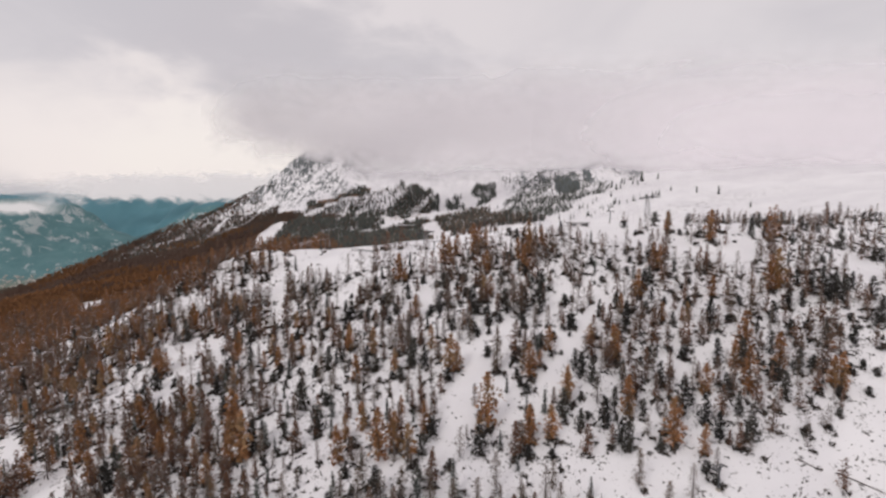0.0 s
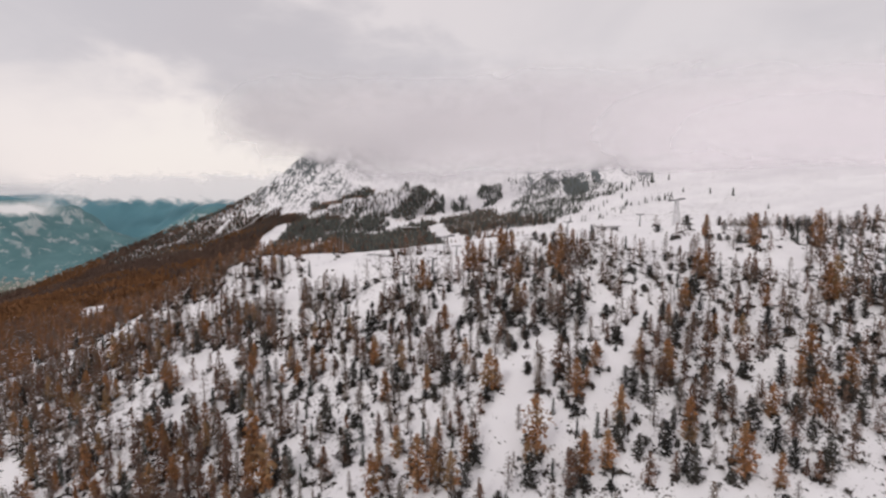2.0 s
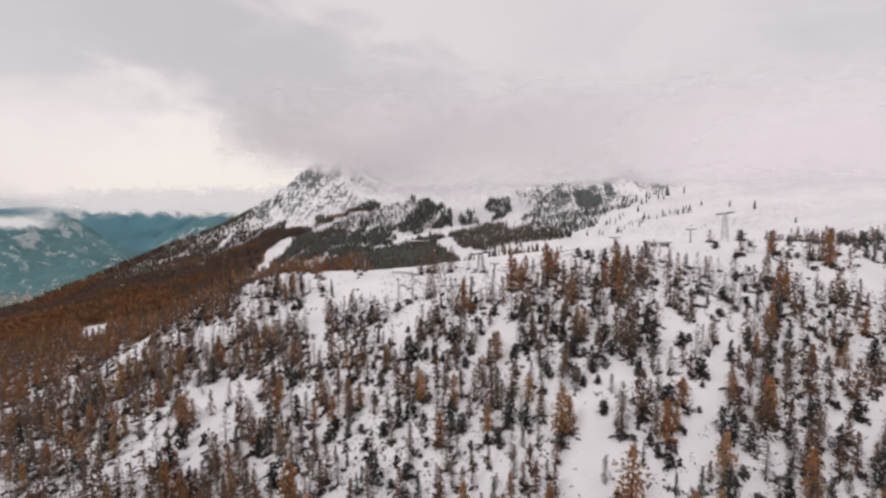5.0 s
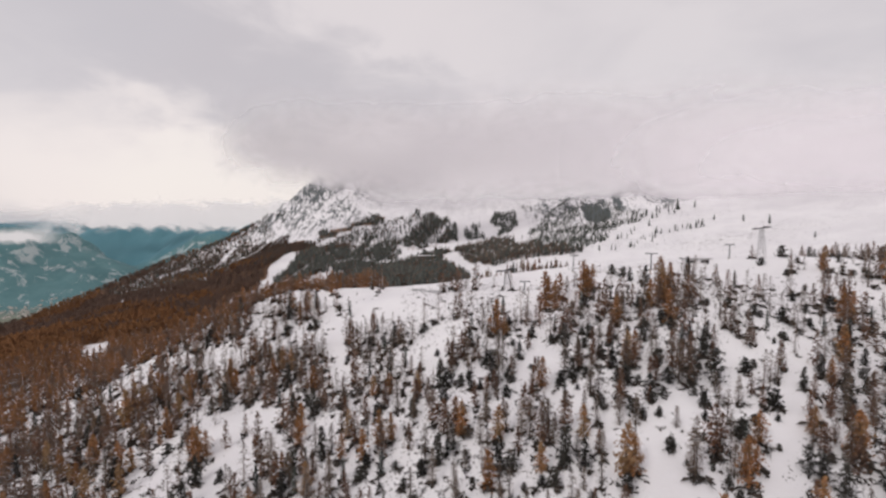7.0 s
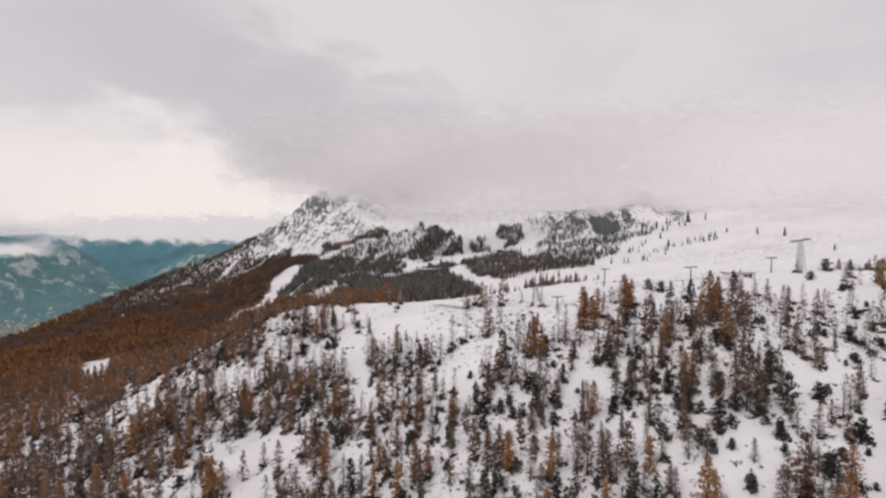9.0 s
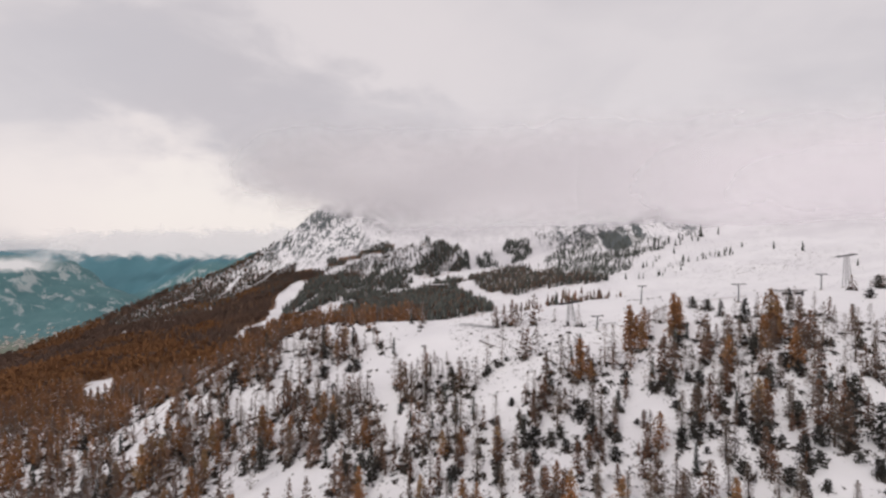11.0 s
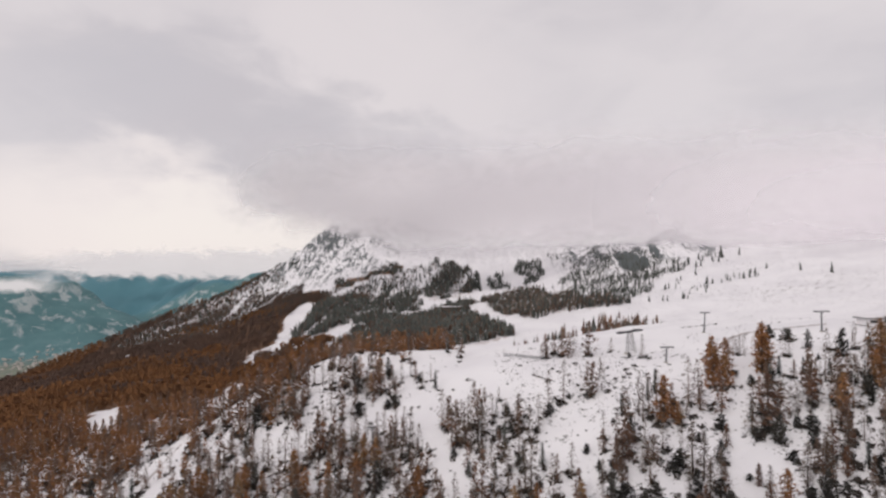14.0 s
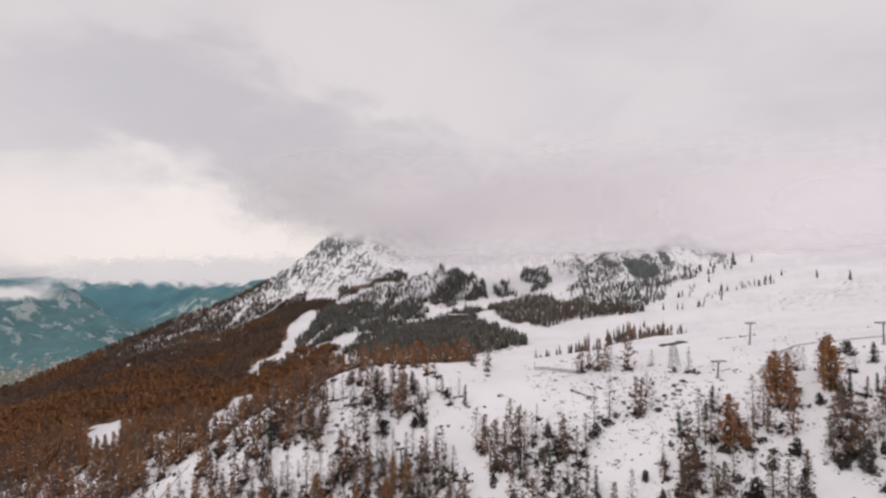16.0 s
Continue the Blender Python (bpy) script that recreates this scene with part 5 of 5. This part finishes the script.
def portal_pylon(x, y, tall, turn):
    """A tapering braced tower under a wide dark deck of sheaves, slightly tilted."""
    p = thing("portal_pylon", x, y, turn)
    for sx in (-1, 1):
        for sy in (-1, 1):
            part("leg", beam(bmesh.new(), (sx * 1.9 + 0.5, sy * 0.9, -0.5), (sx * 0.75 - 0.2, sy * 0.5, tall), 0.16, 0.13), LATTICE, p)
            part("footing", block(bmesh.new(), (sx * 1.9 + 0.5, sy * 0.9, 0.0), (0.9, 0.9, 0.6), 0.05), PALE, p, "concrete footing")
    for k in range(4):
        lo, hi = 0.1 + 0.21 * k, 0.31 + 0.21 * k
        for sy in (-1, 1):
            ends = [[(side * (1.9 - 1.15 * f) + 0.5 - 0.7 * f, sy * (0.9 - 0.4 * f), tall * f) for side in (-1, 1)] for f in (lo, hi)]
            bm = beam(bmesh.new(), ends[0][0], ends[1][1], 0.06, None, 6)
            beam(bm, ends[0][1], ends[1][0], 0.06, None, 6)
            beam(bm, ends[1][0], ends[1][1], 0.06, None, 6)
            part("bracing", bm, LATTICE, p)
    bm = bmesh.new()
    for sy in (-1, 1):
        beam(bm, (-5.4, sy * 0.8, tall - 0.6), (5.0, sy * 0.8, tall + 0.6), 0.26, 0.2)
    for k in range(9):
        f = k / 8
        beam(bm, (-5.4 + 10.4 * f, -0.8, tall - 0.6 + 1.2 * f), (-5.4 + 10.4 * f, 0.8, tall - 0.6 + 1.2 * f), 0.12, None, 6)
    part("head_beam", bm, DARK, p, "dark tilted head beams")
    for side in (-1, 1):
        part("sheave_train", block(bmesh.new(), (side * 2.9 - 0.2, 0, tall - 0.05 + side * 0.45 + 0.35), (2.8, 1.5, 0.35), 0.08), DARK, p)
    return tagged(p, "braced steel lift tower with a wide dark head", "lift pylon", "pylons of the ski lifts")


portal_pylon(-10, 305, 8.6, 8)
portal_pylon(126, 326, 15.2, 8)


def flat_hut(name, x, y, wide, deep, tall, turn, label, wall, windows):
    """A low hut with a flat snow-loaded roof and dark openings."""
    p = thing(name, x, y, turn, 0.3)
    part("wall", block(bmesh.new(), (0, 0, tall / 2), (wide, deep, tall), 0.05), wall, p)
    part("roof", block(bmesh.new(), (0, 0, tall + 0.12), (wide + 1.6, deep + 1.4, 0.25), 0.05), SHAFT, p)
    part("roof_snow", block(bmesh.new(), (0, 0, tall + 0.46), (wide + 1.3, deep + 1.1, 0.42), 0.16), SNOWCAP, p, "thick layer of snow")
    count = windows
    for k in range(count):
        cx = -wide / 2 + (k + 0.5) * wide / count
        win = part("window", block(bmesh.new(), (cx, -deep / 2 - 0.03, tall * 0.55), (wide / count * 0.55, 0.1, tall * 0.42), 0.02), BOARD, p)
        part("pane", block(bmesh.new(), (cx, -deep / 2 - 0.085, tall * 0.55), (wide / count * 0.45, 0.03, tall * 0.34), 0.005), DARK, win)
    part("door", block(bmesh.new(), (wide / 2 - 0.9, -deep / 2 - 0.05, 1.15), (0.95, 0.09, 2.0), 0.02), DARK, p, "dark plank door")
    return tagged(p, label, "hut")


flat_hut("lift_hut", 74, 290, 11.0, 4.5, 2.35, 6, "low flat-roofed lift hut plastered with snow", SNOWCAP, 2)
flat_hut("mountain_restaurant", -58, 946, 46, 12, 5.5, 6, "long low mountain building with a snowy roof above the wood", BOARD, 17)


def snow_fence(x0, y0, x1, y1, posts):
    p = thing("snow_fence", x0, y0)
    z0 = float(height(x0, y0))
    at = []
    for k in range(posts):
        f = k / (posts - 1)
        x, y = x0 + (x1 - x0) * f, y0 + (y1 - y0) * f
        at.append((x - x0, y - y0, float(height(x, y)) - z0))
        bm = beam(bmesh.new(), (at[-1][0], at[-1][1], at[-1][2] - 0.3), (at[-1][0], at[-1][1], at[-1][2] + (3.6 if k == 0 else 1.5)), 0.06)
        part("post", bm, BOARD, p)
    for a, b in zip(at, at[1:]):
        bm = bmesh.new()
        for r in range(5):
            h = 0.25 + 0.27 * r
            beam(bm, (a[0], a[1], a[2] + h), (b[0], b[1], b[2] + h), 0.07, None, 5)
        part("net", bm, STEEL, p, "grey safety netting")
    return tagged(p, "low grey safety net on posts beside the ski run", "fence")


snow_fence(-57, 326, -42, 312, 7)


def fallen_log(x0, y0, x1, y1, label):
    p = thing("fallen_trunk", x0, y0)
    z0, z1 = float(height(x0, y0)), float(height(x1, y1))
    bm = beam(bmesh.new(), (0, 0, 0.12), (x1 - x0, y1 - y0, z1 - z0 + 0.12), 0.24, 0.12, 9)
    part("stem", bm, BARK, p)
    r = np.random.default_rng(int(abs(x0)))
    for k in range(5):
        f = r.uniform(0.35, 0.95)
        a = Vector(((x1 - x0) * f, (y1 - y0) * f, (z1 - z0) * f + 0.15))
        part("branch_stub", beam(bmesh.new(), a, a + Vector((r.normal(0, 0.4), r.normal(0, 0.4), 0.5)), 0.05, 0.02, 5), BARK, p)
    return tagged(p, label, "log")


fallen_log(104, 131, 112, 124, "long dark fallen larch trunk lying on open snow")
fallen_log(97, 136, 100, 133, "short dark fallen trunk on the snow")
fallen_log(-50, 296, -44, 288, "bare fallen trunk leaning beside the knoll")


# stones along the little ditch, and boulders of the knoll
def boulder_shape(seed):
    r = np.random.default_rng(seed)
    bm = bmesh.new()
    bmesh.ops.create_icosphere(bm, subdivisions=2, radius=1.0)
    for v in bm.verts:
        v.co *= 0.75 + 0.4 * noise.noise(v.co * 1.3 + Vector((seed, 0, 0)))
        v.co.z *= 0.7
    verts = [tuple(v.co) for v in bm.verts]
    faces = [tuple(v.index for v in f.verts) for f in bm.faces]
    bm.free()
    return verts, faces


STONE = plain("grey_boulder", (0.13, 0.125, 0.12), 0.9, 0, 0.35, 1.0)
BOULDERS = [boulder_shape(s) for s in range(4)]
r = np.random.default_rng(31)
spots = []
for a, b in (((85, 121), (92, 128)), ((92, 128), (97, 131)), ((97, 131), (98, 138))):
    for k in range(14):
        f = r.random()
        spots.append((a[0] + (b[0] - a[0]) * f + r.normal(0, 0.4), a[1] + (b[1] - a[1]) * f + r.normal(0, 0.4), r.uniform(0.25, 0.65), int(r.integers(4))))
bx, by = r.uniform(-66, 10, 500), r.uniform(250, 330, 500)
ok = inside(KNOLL, bx, by)
spots += [(x, y, r.uniform(0.2, 0.7), int(r.integers(4))) for x, y in zip(bx[ok], by[ok])]
bx, by = r.uniform(30, 150, 400), r.uniform(100, 165, 400)
ok = inside(OPEN_SNOW[3], bx, by)
spots += [(x, y, r.uniform(0.12, 0.4), int(r.integers(4))) for x, y in zip(bx[ok], by[ok])]
ob = joined("loose_boulders", "dark grey boulders half buried in snow", BOULDERS, spots, r, "rocks")
ob.data.materials.append(STONE)


# the village in the valley
def house_shape(seed):
    k = 0.8 + 0.1 * seed
    w_, d_, h_, g = 9 * k, 7, 6 * k, 3
    v = [(-w_, -d_, -3), (w_, -d_, -3), (w_, d_, -3), (-w_, d_, -3), (-w_, -d_, h_), (w_, -d_, h_), (w_, d_, h_), (-w_, d_, h_), (-w_, 0, h_ + g), (w_, 0, h_ + g)]
    f = [(0, 1, 5), (0, 5, 4), (2, 3, 7), (2, 7, 6), (1, 2, 6), (1, 6, 5), (3, 0, 4), (3, 4, 7), (4, 5, 9), (4, 9, 8), (6, 7, 8), (6, 8, 9), (5, 6, 9), (7, 4, 8)]
    return v, f


spots = []
for k in range(280):
    f = r.random()
    spots.append((-1990 + 520 * f + r.normal(0, 80), 2120 + 420 * f + r.normal(0, 60), r.uniform(0.35, 0.8), int(r.integers(3))))
ob = joined("valley_village", "pale scattered houses of a village far down the valley", [house_shape(s) for s in range(3)], spots, r, "village")
ob.data.materials.append(PALE)


def track(name, line, wide, label):
    """A worn wheel track: a ribbon laid on the ground, with a raised crown between two ruts."""
    pts = []
    for (x0, y0), (x1, y1) in zip(line, line[1:]):
        n_ = max(2, int(math.hypot(x1 - x0, y1 - y0) / 1.2))
        pts += [(x0 + (x1 - x0) * k / n_, y0 + (y1 - y0) * k / n_) for k in range(n_)]
    pts.append(line[-1])
    bm = bmesh.new()
    rows_ = []
    for k, (x, y) in enumerate(pts):
        ax, ay = pts[max(0, k - 1)]
        bx, by = pts[min(len(pts) - 1, k + 1)]
        d = math.hypot(bx - ax, by - ay)
        nx, ny = -(by - ay) / d, (bx - ax) / d
        row = []
        for f, h in ((-1, 0.05), (-0.6, 0.10), (-0.3, 0.12), (0, 0.2), (0.3, 0.12), (0.6, 0.10), (1, 0.05)):
            px, py = x + nx * wide * f / 2, y + ny * wide * f / 2
            row.append(bm.verts.new((px, py, float(height(px, py)) + h + 0.1)))
        rows_.append(row)
    for a, b in zip(rows_, rows_[1:]):
        for k in range(6):
            bm.faces.new((a[k], a[k + 1], b[k + 1], b[k])).smooth = True
    mesh = bpy.data.meshes.new(name)
    bm.to_mesh(mesh)
    bm.free()
    mesh.materials.append(MUDDY)
    return tagged(new(name, mesh), label, "track", kind="structure")


MUDDY = plain("trodden_snow", (0.42, 0.38, 0.37), 0.9, 0, 0.3, 0.8)
track("road", [(6, 281), (12, 286), (17, 290), (27, 301), (34, 305), (43, 307), (52, 303), (62, 298)], 1.6, "narrow worn track through thin snow")
track("path", [(-184, 273), (-198, 298), (-199, 309), (-198, 320), (-197, 330)], 1.2, "narrow wheel track in snow between larches")


# ---------------------------------------------------------------- cloud
def cloud_bank(line, low, high, mat, label):
    """A hanging sheet of cloud along a line on the map, bellied so that it is no flat card."""
    bm = bmesh.new()
    rows_, cols = 9, 40
    lengths = np.linspace(0, len(line) - 1, cols)
    xs, ys = np.interp(lengths, range(len(line)), [p[0] for p in line]), np.interp(lengths, range(len(line)), [p[1] for p in line])
    grid = []
    for i in range(rows_):
        z = low + (high - low) * i / (rows_ - 1)
        grid.append([bm.verts.new((x, y + 0.12 * (high - low) * float(rough(x, z * 2, 160, 91)), z)) for x, y in zip(xs, ys)])
    for i in range(rows_ - 1):
        for j in range(cols - 1):
            bm.faces.new((grid[i][j], grid[i][j + 1], grid[i + 1][j + 1], grid[i + 1][j])).smooth = True
    mesh = bpy.data.meshes.new("cloud_bank")
    bm.to_mesh(mesh)
    bm.free()
    mesh.materials.append(mat)
    return tagged(new("cloud_backdrop", mesh), label, "cloud", kind="structure")


CAP_A = cloud_material("summit_cloud_front", -2, 58, (110, 230), 80, 0.8, 60, (-470, -330), None, 38)
CAP_B = cloud_material("summit_cloud_middle", 18, 74, (120, 260), 110, 0.7, 70, (-430, -200), None, 33)
CAP_C = cloud_material("summit_cloud_back", 22, 80, (130, 290), 130, 0.95, 80, (-440, -220), None, 40)
EAST_A = cloud_material("east_cloud", 0, 60, (70, 170), 120, 0.5, 50, (150, 480))
EAST_B = cloud_material("east_cloud_back", 5, 55, (80, 220), 120, 0.85, 60, (100, 480))
cloud_bank([(-460, 1010), (0, 960), (300, 900), (700, 850)], -30, 270, CAP_A, "thin cloud drifting before the snowy peak")
cloud_bank([(-460, 1180), (0, 1150), (400, 1080), (1000, 1000)], -30, 310, CAP_B, "cloud round the summit")
cloud_bank([(-480, 1400), (0, 1400), (500, 1300), (1500, 1250)], -30, 340, CAP_C, "cloud behind the summit")
cloud_bank([(150, 760), (450, 740), (900, 560), (1300, 300)], -30, 210, EAST_A, "thin cloud over the eastern snow slope")
cloud_bank([(150, 900), (600, 840), (1100, 700), (1600, 400)], -30, 260, EAST_B, "cloud over the eastern snow slope")
# ridge cloud and wisp get added emission, so they look brightly lit
VALLEY_A = cloud_material("valley_cloud", -135, -90, (5, 75), 120, 0.97, 170, (-2500, -2050), None, 0.0, 0.7)
VALLEY_B = cloud_material("valley_cloud_back", -120, -60, (-60, 30), 260, 0.6, 110)
WISP = cloud_material("valley_wisp", -165, -140, (-118, -70), 110, 0.95, 80, (-2800, -2700), (-1800, -2000), 0.0, 0.7)
cloud_bank([(-3600, 3000), (-2400, 3190), (-1500, 3240), (-700, 3180)], -300, 110, VALLEY_A, "low grey cloud lying on the far valley ridge")
cloud_bank([(-3600, 3300), (-2400, 3600), (-1500, 3650), (-500, 3500)], -200, 190, VALLEY_B, "bright cloud behind the far ridge")
cloud_bank([(-2800, 2560), (-2200, 2540), (-1700, 2580)], -230, -40, WISP, "white shred of cloud before the valley mountain")
